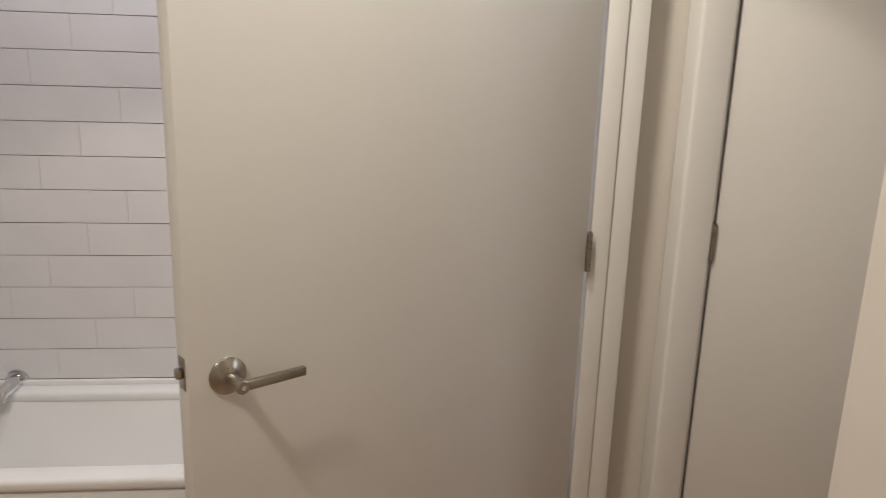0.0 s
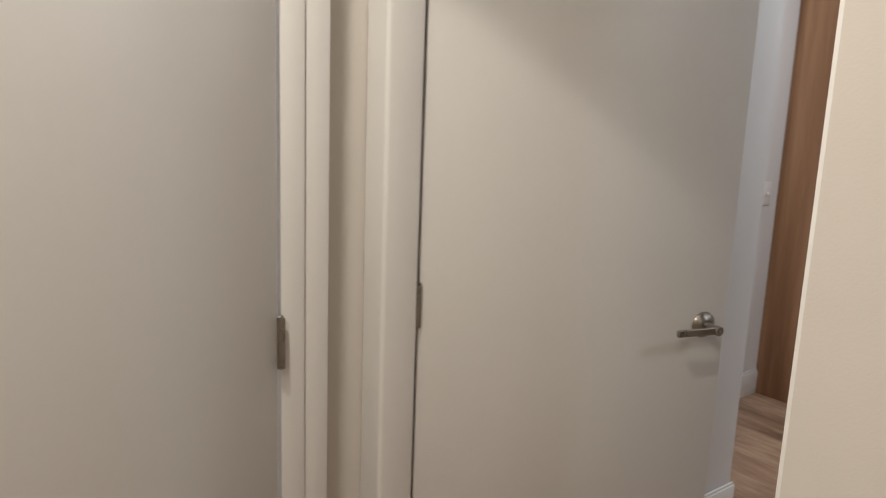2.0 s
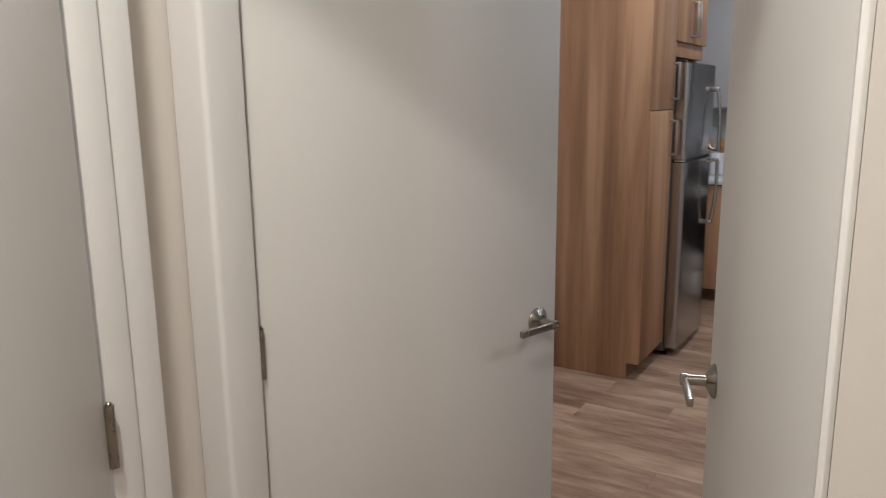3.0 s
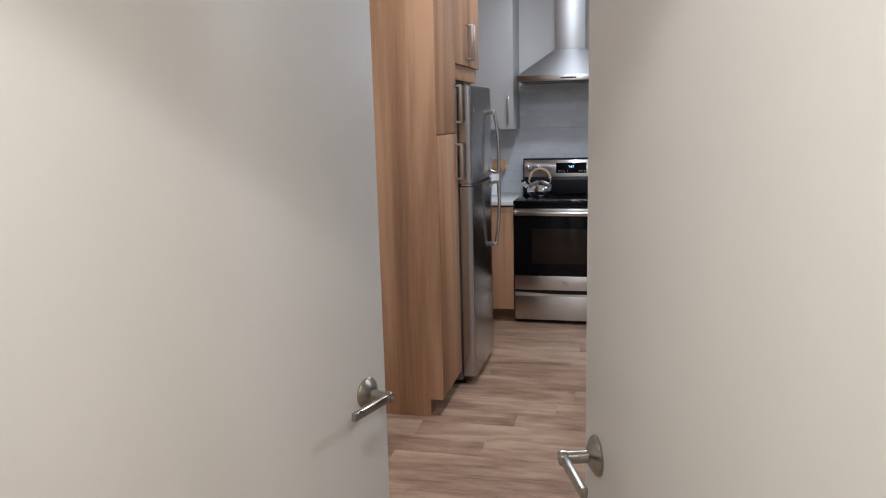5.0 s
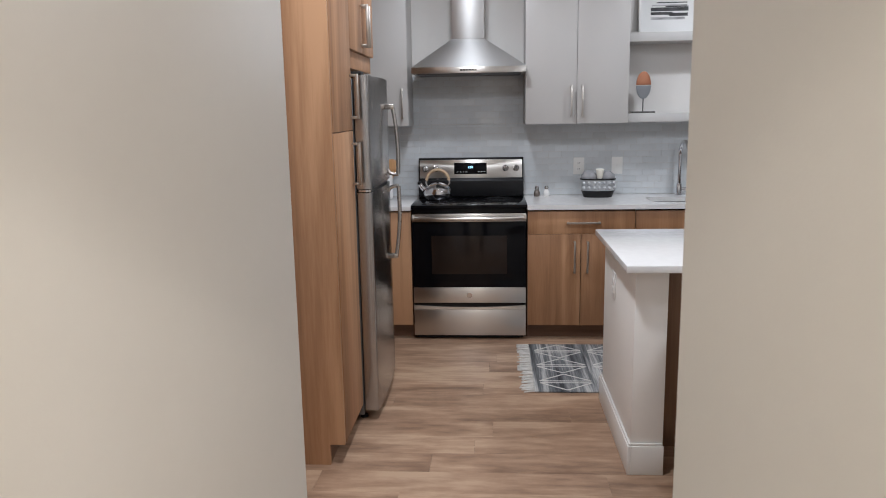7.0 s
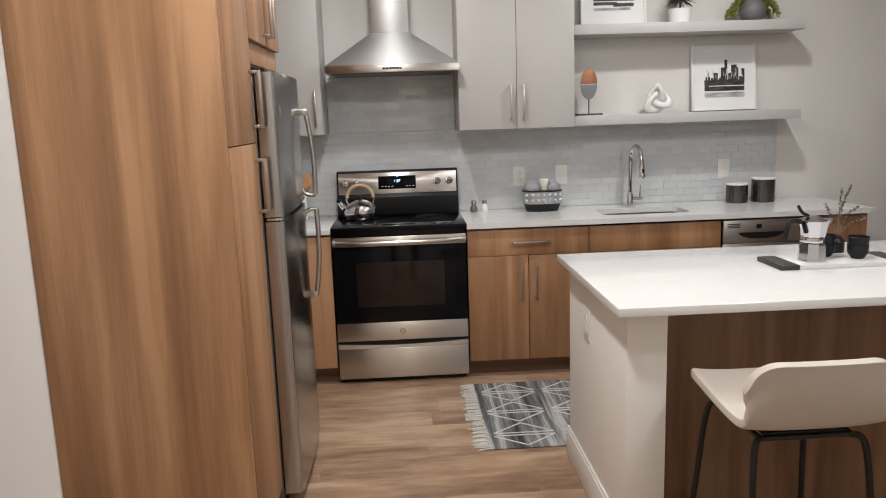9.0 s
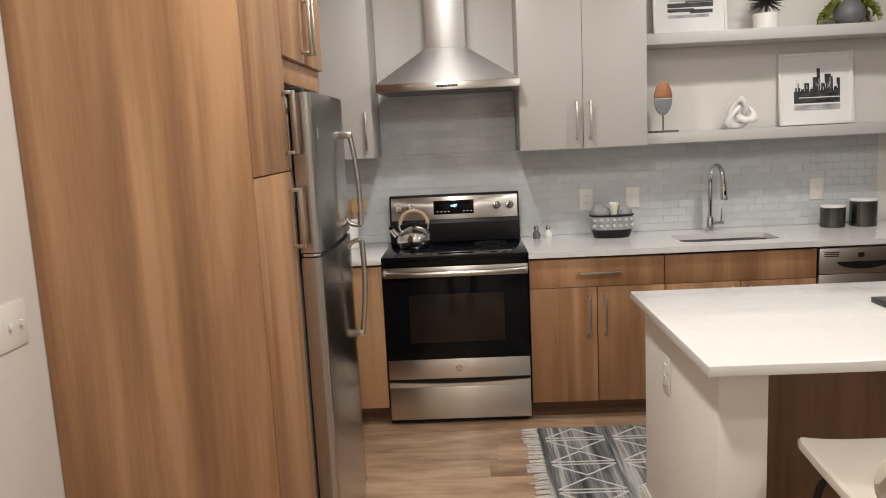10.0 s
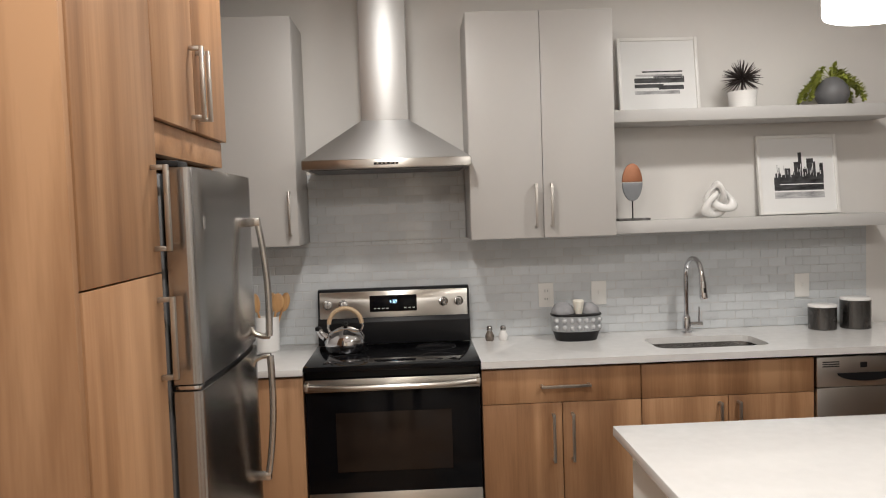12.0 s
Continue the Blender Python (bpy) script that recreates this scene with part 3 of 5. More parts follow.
left = base_unit("base_cabinet", "brown wood-grain base cabinet beside the range", -1.95, RL - 0.004)
front(left, "door", -1.94, RL - 0.006, CY, CY + 0.019, 0.102, 0.872, CABWOOD)
a0, a1, a2 = RR + 0.004, 0.163, 0.935
b1 = base_unit("base_cabinet", "brown wood-grain base cabinet with drawer and two doors", a0, a1)
d = front(b1, "drawer_front", a0 + 0.002, a1 - 0.002, CY, CY + 0.019, 0.722, 0.872, CABWOOD)
pull(d, (-0.275, CY, 0.797), (-0.070, CY, 0.797), (0, -0.032, 0))
mid = (a0 + a1) / 2
d = front(b1, "door", a0 + 0.002, mid - 0.002, CY, CY + 0.019, 0.102, 0.719, CABWOOD)
pull(d, (mid - 0.042, CY, 0.47), (mid - 0.042, CY, 0.67), (0, -0.032, 0))
d = front(b1, "door", mid + 0.002, a1 - 0.002, CY, CY + 0.019, 0.102, 0.719, CABWOOD)
pull(d, (mid + 0.042, CY, 0.47), (mid + 0.042, CY, 0.67), (0, -0.032, 0))
b2 = base_unit("sink_cabinet", "brown wood-grain sink base with a false front", a1, a2, top=0.69)
mid = (a1 + a2) / 2
front(b2, "false_front", a1 + 0.002, a2 - 0.002, CY, CY + 0.019, 0.722, 0.872, CABWOOD)
d = front(b2, "door", a1 + 0.002, mid - 0.002, CY, CY + 0.019, 0.102, 0.719, CABWOOD)
pull(d, (mid - 0.042, CY, 0.50), (mid - 0.042, CY, 0.69), (0, -0.032, 0))
d = front(b2, "door", mid + 0.002, a2 - 0.002, CY, CY + 0.019, 0.102, 0.719, CABWOOD)
pull(d, (mid + 0.042, CY, 0.50), (mid + 0.042, CY, 0.69), (0, -0.032, 0))
# dishwasher
dw = thing("dishwasher", "stainless steel dishwasher under the worktop", "dishwasher", 1.235, 6.2, 0)
part("body", box(a2 + 0.003, 1.532, CY + 0.03, YW - 0.02, 0.10, 0.880), DARKSTEEL, dw)
part("door", box(a2 + 0.006, 1.529, CY - 0.012, CY + 0.028, 0.115, 0.735, 0.004), STEELH, dw, "brushed stainless door")
pnl = part("control_panel", box(a2 + 0.006, 1.529, CY - 0.012, CY + 0.028, 0.739, 0.872, 0.004), STEELH, dw, "brushed stainless control strip")
for k in range(3):
    part("vent", box(a2 + 0.03, a2 + 0.105, CY - 0.0135, CY - 0.0115, 0.828 + 0.010 * k, 0.833 + 0.010 * k), BLACK, pnl)
part("pocket_handle", prism([(1.165 + 0.135 * math.cos(math.pi * (1 + k / 12)), 0.800 + 0.038 * math.sin(math.pi * (1 + k / 12))) for k in range(13)], "y", CY - 0.0145, CY - 0.0115), BLACK, pnl, "black recessed pocket handle")
part("button", box(1.135, 1.165, CY - 0.0142, CY - 0.0115, 0.822, 0.846), BLACK, pnl)
part("toe_kick", box(a2 + 0.006, 1.529, CY + 0.06, CY + 0.075, 0.0, 0.10), BLACK, dw)
solid("end_panel", box(1.535, 1.800, CY, YW - 0.012, 0, 0.884, 0.001), CABWOOD, "brown wood-grain end panel of the base run", "panel")
# worktops
solid("worktop_left", box(-1.96, RL - 0.003, CY - 0.022, YW - 0.011, 0.885, CT, 0.003), QUARTZ, "short white quartz worktop beside the range", "worktop")
SX0, SX1, SY0, SY1 = 0.285, 0.805, 6.010, 6.290
bm = bmesh.new()
WX0, WX1, WY0, WY1 = RR + 0.003, 1.83, CY - 0.022, YW - 0.011
angles = sorted([2 * math.pi * i / 64 for i in range(64)] + [math.atan2(y - (SY0 + SY1) / 2, x - (SX0 + SX1) / 2) % (2 * math.pi) for x in (WX0, WX1) for y in (WY0, WY1)])
loops = {0: [], 1: [], 2: [], 3: []}
for a in angles:
    ca, sa = math.cos(a), math.sin(a)
    hx_, hy_ = (SX0 + SX1) / 2, (SY0 + SY1) / 2
    reach = min(((WX1 - hx_) / ca if ca > 0 else (WX0 - hx_) / ca) if abs(ca) > 1e-6 else 99, ((WY1 - hy_) / sa if sa > 0 else (WY0 - hy_) / sa) if abs(sa) > 1e-6 else 99)
    hw, hh_ = (SX1 - SX0) / 2, (SY1 - SY0) / 2
    near_ = (abs(ca / hw) ** 7 + abs(sa / hh_) ** 7) ** (-1 / 7)
    for k, (d_, z_) in enumerate(((reach, CT), (near_, CT), (near_, 0.885), (reach, 0.885))):
        loops[k].append(bm.verts.new((hx_ + d_ * ca, hy_ + d_ * sa, z_)))
for k in range(4):
    for i in range(len(angles)):
        j = (i + 1) % len(angles)
        bm.faces.new((loops[k][i], loops[k][j], loops[(k + 1) % 4][j], loops[(k + 1) % 4][i]))
bmesh.ops.recalc_face_normals(bm, faces=bm.faces[:])
solid("worktop_right", bm, QUARTZ, "long white quartz worktop with a sink cut-out", "worktop", smooth=False)
# sink bowl
sink = thing("sink", "stainless steel undermount sink bowl", "sink", 0.545, 6.15, 0.7)
bm = bmesh.new()
rings = []
for hh, ins in ((0.884, -0.012), (0.884, 0.0), (0.75, 0.004), (0.715, 0.02), (0.705, 0.06)):
    ring = []
    for i in range(48):
        a = 2 * math.pi * i / 48
        hw, hl = (SX1 - SX0) / 2 - ins, (SY1 - SY0) / 2 - ins
        s_ = (abs(math.cos(a) / hw) ** 7 + abs(math.sin(a) / hl) ** 7) ** (-1 / 7)
        ring.append(bm.verts.new(((SX0 + SX1) / 2 + s_ * math.cos(a), (SY0 + SY1) / 2 + s_ * math.sin(a), hh)))
    rings.append(ring)
for a_, b_ in zip(rings, rings[1:]):
    for i in range(48):
        bm.faces.new((a_[i], a_[(i + 1) % 48], b_[(i + 1) % 48], b_[i]))
bm.faces.new(rings[-1])
bmesh.ops.recalc_face_normals(bm, faces=bm.faces[:])
part("bowl", bm, STEEL, sink)
part("drain", lathe([(0, 0.706), (0.04, 0.706), (0.042, 0.709), (0.03, 0.710), (0.02, 0.707), (0, 0.707)], 0.545, 6.15, 0, 24), CHROME, sink)

# ---- wall cabinets and hood ----
UY, UB, UT = 6.170, 1.430, 2.475


def upper(name, label, x0, x1, doors):
    t = thing(name, label, "cabinet", (x0 + x1) / 2, 6.34, UB)
    part("body", box(x0, x1, UY + 0.021, YW - 0.003, UB, UT, 0.001), GREYCAB, t)
    n = len(doors)
    w = (x1 - x0) / n
    for i, hs in enumerate(doors):
        xa, xb = x0 + i * w + 0.0012, x0 + (i + 1) * w - 0.0012
        dd = front(t, "door", xa, xb, UY, UY + 0.019, UB, UT, GREYCAB)
        hx = xb - 0.035 if hs > 0 else xa + 0.035
        pull(dd, (hx, UY, UB + 0.055), (hx, UY, UB + 0.245), (0, -0.032, 0))
    return t


upper("wall_cabinet", "grey painted slab-door wall cabinet beside the hood", -1.72, -1.335, (1,))
upper("wall_cabinet", "grey painted slab-door wall cabinet with two doors", -0.541, 0.142, (1, -1))
solid("filler_cabinet", box(-1.98, -1.722, UY + 0.004, YW - 0.003, UB, UT, 0.001), GREYCAB, "grey painted wall cabinet filler", "cabinet")

hood = thing("range_hood", "stainless steel chimney range hood on the wall", "hood", -0.918, 6.3, 1.775)
HL, HR, HF = -1.297, -0.539, 6.075
part("lip", box(HL, HR, HF, YW - 0.012, 1.772, 1.812, 0.002), STEELH, hood, "brushed stainless front lip")
bm = bmesh.new()
lo = [bm.verts.new(p) for p in ((HL, HF, 1.8125), (HR, HF, 1.8125), (HR, YW - 0.012, 1.8125), (HL, YW - 0.012, 1.8125))]
hi = [bm.verts.new(p) for p in ((-1.035, 6.255, 2.005), (-0.815, 6.255, 2.005), (-0.815, YW - 0.012, 2.005), (-1.035, YW - 0.012, 2.005))]
for i in range(4):
    bm.faces.new((lo[i], lo[(i + 1) % 4], hi[(i + 1) % 4], hi[i]))
bm.faces.new(hi)
bm.faces.new(lo)
bmesh.ops.recalc_face_normals(bm, faces=bm.faces[:])
part("canopy", bm, HOODSTEEL, hood, "brushed stainless sloping canopy", smooth=False)
part("chimney", box(-1.035, -0.815, 6.255, YW - 0.004, 2.0055, CEIL - 0.001, 0.002), HOODSTEEL, hood, "brushed stainless chimney")
part("filter", box(HL + 0.03, HR - 0.03, HF + 0.03, YW - 0.04, 1.766, 1.7715), DARKSTEEL, hood)
cp = part("control_strip", box(-0.975, -0.865, HF - 0.0015, HF, 1.786, 1.797), BLACK, hood)
for k in range(5):
    part("button", lathe([(0, 0), (0.0042, 0), (0.0042, 0.003), (0, 0.003)], n=12), CHROME, cp, local=True).matrix_local = Matrix.Translation((-0.958 + 0.0195 * k + 0.918, HF - 6.3 - 0.0015, 1.7915 - 1.775)) @ pose(0, 0, 0, 90, 0, 0)

# ---- range ----
rg = thing("range", "stainless steel and black glass freestanding electric range", "range", (RL + RR) / 2, 6.2, 0)
RF = 5.900
part("body", box(RL + 0.003, RR - 0.003, RF + 0.045, 6.478, 0.03, 0.893, 0.003), BLACK, rg, "black enamel sides")
for xx in (RL + 0.05, RR - 0.05):
    for yy in (RF + 0.07, 6.42):
        part("foot", lathe([(0, 0), (0.018, 0), (0.018, 0.02), (0.01, 0.022), (0.01, 0.032), (0, 0.032)], xx, yy, 0, 14), BLACK, rg)
ct = part("cooktop", box(RL - 0.004, RR + 0.004, RF - 0.002, 6.40, 0.8935, 0.918, 0.004), BLACKGLASS, rg, "black glass cooktop")
ringm = material("burner_mark", (0.055, 0.055, 0.058), 0.2, vary=0.1)
for bx_, by_, br_ in ((-1.12, 6.06, 0.095), (-1.12, 6.28, 0.075), (-0.72, 6.06, 0.075), (-0.72, 6.28, 0.095)):
    part("burner_ring", lathe([(br_ - 0.004, 0.9182), (br_ - 0.004, 0.9188), (br_, 0.9188), (br_, 0.9182)], bx_, by_, 0, 48), ringm, ct)
od = part("oven_door", box(RL + 0.004, RR - 0.004, RF + 0.002, RF + 0.043, 0.258, 0.862, 0.004), BLACKGLASS, rg, "black glass oven door")
part("top_trim", box(RL + 0.004, RR - 0.004, RF - 0.004, RF + 0.0015, 0.808, 0.862, 0.002), STEELH, od, "stainless top strip")
part("bottom_trim", box(RL + 0.004, RR - 0.004, RF - 0.003, RF + 0.0015, 0.258, 0.364, 0.002), STEELH, od, "stainless bottom strip")
part("window", box(RL + 0.13, RR - 0.13, RF - 0.0005, RF + 0.0018, 0.455, 0.715, 0.001), material("oven_window", (0.020, 0.014, 0.011), 0.08, vary=0.1, spec=0.25), od, "dark oven window")
part("logo_disc", lathe([(0, 0), (0.019, 0), (0.019, 0.0015), (0.0165, 0.002), (0.0165, 0.0012), (0, 0.0012)], n=24), CHROME, od, local=True).matrix_local = Matrix.Translation((0.0, RF - 6.2 - 0.003, 0.311)) @ pose(0, 0, 0, 90, 0, 0)
hnd = tube(smooth_path([(RL + 0.015, RF - 0.022, 0.838), (RL + 0.2, RF - 0.050, 0.835), (RR - 0.2, RF - 0.050, 0.835), (RR - 0.015, RF - 0.022, 0.838)], 8), 0.0125, 14)
for xx in (RL + 0.012, RR - 0.012):
    box(xx - 0.009, xx + 0.009, RF - 0.036, RF - 0.001, 0.822, 0.854, 0.004, hnd)
part("handle", hnd, STEELH, od, "stainless bar handle")
dr = part("drawer", box(RL + 0.004, RR - 0.004, RF + 0.002, RF + 0.04, 0.030, 0.209, 0.004), STEELH, rg, "stainless storage drawer")
o = [(RL + 0.004, 0.2095), (RR - 0.004, 0.2095), (RR - 0.004, 0.240)] + [(RR - 0.004 - (RR - RL - 0.008) * k / 16, 0.240 - 0.014 * math.sin(math.pi * k / 16)) for k in range(1, 16)] + [(RL + 0.004, 0.240)]
part("drawer_grip", prism(o, "y", RF + 0.004, RF + 0.04), STEELH, dr, "curved stainless drawer top")
part("drawer_gap", box(RL + 0.006, RR - 0.006, RF + 0.012, RF + 0.044, 0.205, 0.262), BLACK, rg)
part("kick", box(RL + 0.02, RR - 0.02, RF + 0.03, RF + 0.05, 0.008, 0.032), BLACK, rg)
# backguard, tilted slightly back
bg = part("backguard", prism([(6.405, 0.9185), (6.495, 0.9185), (6.495, 1.185), (6.485, 1.193), (6.455, 1.193), (6.440, 1.185), (6.425, 1.055), (6.405, 1.03)], "x", RL + 0.002, RR - 0.002, 0.003), BLACK, rg, "black backguard")
bm = box(RL + 0.012, RR - 0.012, 6.418, 6.424, 1.050, 1.180, 0.002)
for v in bm.verts:
    v.co.y += (v.co.z - 1.05) * 0.115
part("control_panel", bm, STEELH, bg, "stainless control panel")


def tilt_box(x0, x1, z0, z1, d0, d1, b=0.0008):
    m_ = box(x0, x1, 6.418 - d1, 6.418 - d0, z0, z1, b)
    for v in m_.verts:
        v.co.y += (v.co.z - 1.05) * 0.115
    return m_


dp = part("display", tilt_box(-1.040, -0.805, 1.078, 1.158, 0.0002, 0.0035, 0.0015), BLACKGLASS, bg, "black glass clock display")
txt = bpy.data.curves.new("clock_text", "FONT")
txt.body, txt.size, txt.align_x = "1:57", 0.023, "CENTER"
tob = new("clock_digits", txt)
tob.matrix_world = pose(-0.922, 6.4205, 1.119, 83.4, 0, 0)
bpy.context.view_layer.update()
tm = bpy.data.meshes.new_from_object(tob.evaluated_get(bpy.context.evaluated_depsgraph_get()))
tm.transform(tob.matrix_world)
bpy.data.objects.remove(tob)
bm = bmesh.new()
bm.from_mesh(tm)
part("clock_digits", bm, DISPLAY, dp, "pale blue glowing digits", smooth=False)
for i, (xx, zz) in enumerate([(-1.020 + 0.021 * k, 1.092 + 0.0 * k) for k in range(4)] + [(-0.868 + 0.021 * k, 1.092) for k in range(3)]):
    part("key_mark", tilt_box(xx, xx + 0.011, zz, zz + 0.004, 0.0036, 0.0040, 0), WHITEPLASTIC, dp)
for kx in (-1.250, -1.172, -0.672, -0.596):
    kb = lathe([(0, 0), (0.024, 0), (0.023, 0.006), (0.019, 0.008), (0.017, 0.022), (0, 0.023)], n=28)
    box(-0.0035, 0.0035, -0.018, 0.018, 0.02, 0.029, 0.001, kb)
    kb.transform(Matrix.Translation((kx, 6.4255, 1.118)) @ pose(0, 0, 0, 96.6 - 13.2, 0, 20))
    part("knob", kb, STEEL, bg, "stainless knob")

# ---- shelves ----
for zz in (UB, 1.960):
    solid("floating_shelf", box(0.145, 1.560, 6.250, YW - 0.002, zz + 0.001, zz + 0.060, 0.002), SHELFPAINT, "thick grey painted floating wall shelf", "shelf", group="floating shelves")

# ---- island ----
isl = thing("island", "kitchen island with white end wall and brown wood-grain back", "island", 0.9, 4.45, 0)
part("end_wall", box(-0.185, -0.052, 4.035, 4.860, 0.0, 0.884, 0.002), ISLANDWALL, isl, "off-white painted end wall")
part("back_panel", box(-0.052, 2.10, 4.300, 4.318, 0.0, 0.884, 0.001), ISLANDSHADE, isl, "brown wood-grain back panel, darkened for shade")
part("body", box(-0.050, 2.10, 4.319, 4.855, 0.10, 0.884), SHADEDWOOD, isl)
part("far_end_wall", box(2.102, 2.235, 4.035, 4.860, 0.0, 0.884, 0.002), ISLANDWALL, isl, "off-white painted end wall")
bm = bmesh.new()
box(-0.200, -0.1855, 4.020, 4.872, 0, 0.128, 0.0015, bm)
box(-0.196, -0.1855, 4.024, 4.868, 0.128, 0.140, 0.003, bm)
box(-0.185, -0.050, 4.020, 4.0345, 0, 0.128, 0.0015, bm)
box(-0.185, -0.054, 4.024, 4.0345, 0.128, 0.140, 0.003, bm)
part("baseboard", bm, TRIM, isl, "white painted baseboard")
solid("island_worktop", box(-0.234, 2.285, 3.965, 4.890, 0.885, CT, 0.003), QUARTZ, "large white quartz island worktop", "worktop")
op = thing("island_outlet", "white duplex outlet cover on the island end", "outlet", -0.186, 4.548, 0.635)
part("plate", box(-0.191, -0.1853, 4.506, 4.590, 0.635, 0.765, 0.002), WHITEPLASTIC, op)
for zz in (0.665, 0.705):
    part("socket", box(-0.1935, -0.1911, 4.531, 4.565, zz, zz + 0.030, 0.003), WHITEPLASTIC, op)

# ---- loose things in the kitchen ----
def cover(name, label, x0, x1, z0, z1, sockets, y=YW - 0.0118):
    t = thing(name, label, "outlet" if sockets else "switch", (x0 + x1) / 2, y, z0)
    part("plate", box(x0, x1, y - 0.005, y, z0, z1, 0.002), WHITEPLASTIC, t)
    xm, zm = (x0 + x1) / 2, (z0 + z1) / 2
    if sockets:
        for dz in (-0.021, 0.021):
            s = part("socket", box(xm - 0.017, xm + 0.017, y - 0.0068, y - 0.0051, zm + dz - 0.014, zm + dz + 0.014, 0.003), WHITEPLASTIC, t)
            for dx in (-0.007, 0.005):
                part("slot", box(xm + dx, xm + dx + 0.0025, y - 0.0072, y - 0.0066, zm + dz - 0.004, zm + dz + 0.006), BLACK, s)
    else:
        part("toggle", box(xm - 0.005, xm + 0.005, y - 0.014, y - 0.0051, zm - 0.006, zm + 0.010, 0.002), WHITEPLASTIC, t)
    return t


cover("outlet", "white duplex outlet on the tiled backsplash", -0.181, -0.103, 1.060, 1.182, True)
cover("light_switch", "white toggle switch on the tiled backsplash", 0.092, 0.170, 1.062, 1.184, False)
cover("light_switch", "white switch plate by the canisters", 1.156, 1.234, 1.062, 1.184, False)
sw = thing("switch_plate", "white three-gang switch plate on the side wall", "switch", XW, 3.92, 1.04)
part("plate", box(XW, XW + 0.006, 3.835, 3.995, 1.045, 1.165, 0.002), WHITEPLASTIC, sw)
for k in range(3):
    part("toggle", box(XW + 0.0061, XW + 0.016, 3.862 + 0.048 * k, 3.872 + 0.048 * k, 1.098, 1.114, 0.002), WHITEPLASTIC, sw)

# faucet
fx, fy = 0.552, 6.405
fa = thing("faucet", "polished chrome gooseneck faucet with pull-down head", "faucet", fx, fy, CT)
part("base", lathe([(0, 0.0), (0.026, 0.0), (0.026, 0.005), (0.0205, 0.008), (0.0205, 0.075), (0.017, 0.082), (0.0145, 0.086), (0, 0.086)], fx, fy, CT, 28), CHROME, fa)
ux, uy = 0.09, -0.996      # the way the spout points
pts = [(fx, fy, CT + 0.08), (fx, fy, CT + 0.28)]
for k in range(1, 11):
    a = math.pi * k / 11
    d_ = 0.085 - 0.085 * math.cos(a)
    pts.append((fx + ux * d_, fy + uy * d_, CT + 0.295 + 0.085 * math.sin(a)))
pts.append((fx + ux * 0.172, fy + uy * 0.172, CT + 0.290))
part("neck", tube(pts, 0.0125, 16), CHROME, fa)
head_ = [(fx + ux * d_, fy + uy * d_, CT + h_) for d_, h_ in ((0.1715, 0.297), (0.175, 0.275), (0.1755, 0.272), (0.183, 0.222), (0.188, 0.196), (0.189, 0.190))]
part("spray_head", tube(head_, [0.0140, 0.0150, 0.0175, 0.0190, 0.0200, 0.0170], 18), CHROME, fa)
part("spray_button", tube([(fx + ux * 0.196, fy + uy * 0.196, CT + 0.245), (fx + ux * 0.200, fy + uy * 0.200, CT + 0.222)], 0.006, 10), BLACK, fa)
lv = tube([(fx + 0.016, fy, CT + 0.040), (fx + 0.078, fy, CT + 0.041)], 0.0140, 18)
tube([(fx + 0.064, fy, CT + 0.050), (fx + 0.066, fy, CT + 0.128)], [0.0048, 0.0036], 10, lv)
part("lever", lv, CHROME, fa)


def shaker(x, y, body, label):
    t = thing("shaker", label, "shaker", x, y, CT, group="salt and pepper shakers")
    part("glass_body", lathe([(0, 0.0), (0.019, 0.0), (0.023, 0.012), (0.023, 0.026), (0.014, 0.044), (0.012, 0.05), (0, 0.05)], x, y, CT, 24), body, t)
    part("cap", lathe([(0.0, 0.050), (0.0125, 0.050), (0.0145, 0.054), (0.0145, 0.066), (0.010, 0.073), (0, 0.075)], x, y, CT, 24), STEEL, t, "steel cap")


shaker(-0.447, 6.40, material("pepper", (0.14, 0.115, 0.095), 0.3, vary=0.5, scale=60), "glass pepper shaker with a steel cap")
shaker(-0.379, 6.40, WHITECERAMIC, "salt-filled glass shaker with a steel cap")

# basket
bx, by = -0.024, 6.345
bk = thing("basket", "grey beaded basket on a dark foot holding folded cloths", "basket", bx, by, CT)


def oval(profile, sx, sy, x, y, z, n=40, p=2.6):
    own = bmesh.new()
    rings = []
    for r, h in profile:
        ring = []
        for i in range(n):
            a = 2 * math.pi * i / n
            s_ = (abs(math.cos(a)) ** p + abs(math.sin(a)) ** p) ** (-1 / p)
            ring.append(own.verts.new((x + r * sx * s_ * math.cos(a), y + r * sy * s_ * math.sin(a), z + h)))
        rings.append(ring)
    for a_, b_ in zip(rings, rings[1:]):
        for i in range(n):
            own.faces.new((a_[i], a_[(i + 1) % n], b_[(i + 1) % n], b_[i]))
    own.faces.new(rings[0])
    own.faces.new(rings[-1])
    bmesh.ops.recalc_face_normals(own, faces=own.faces[:])
    return own


part("foot", oval([(0.80, 0.0), (0.82, 0.003), (0.92, 0.040), (0.98, 0.048)], 0.122, 0.085, bx, by, CT), BLACK, bk, "dark flared foot")
part("band", oval([(0.97, 0.048), (0.98, 0.050), (0.98, 0.122), (0.96, 0.124)], 0.122, 0.085, bx, by, CT), material("beaded_grey", (0.36, 0.37, 0.38), 0.35, 0.2, vary=0.1, scale=30), bk, "grey beaded band")
part("rim", oval([(0.99, 0.122), (1.02, 0.124), (1.02, 0.130), (0.98, 0.131)], 0.122, 0.085, bx, by, CT), BLACK, bk)
beadm = material("bead", (0.48, 0.49, 0.50), 0.25, 0.2, vary=0.1, scale=30)
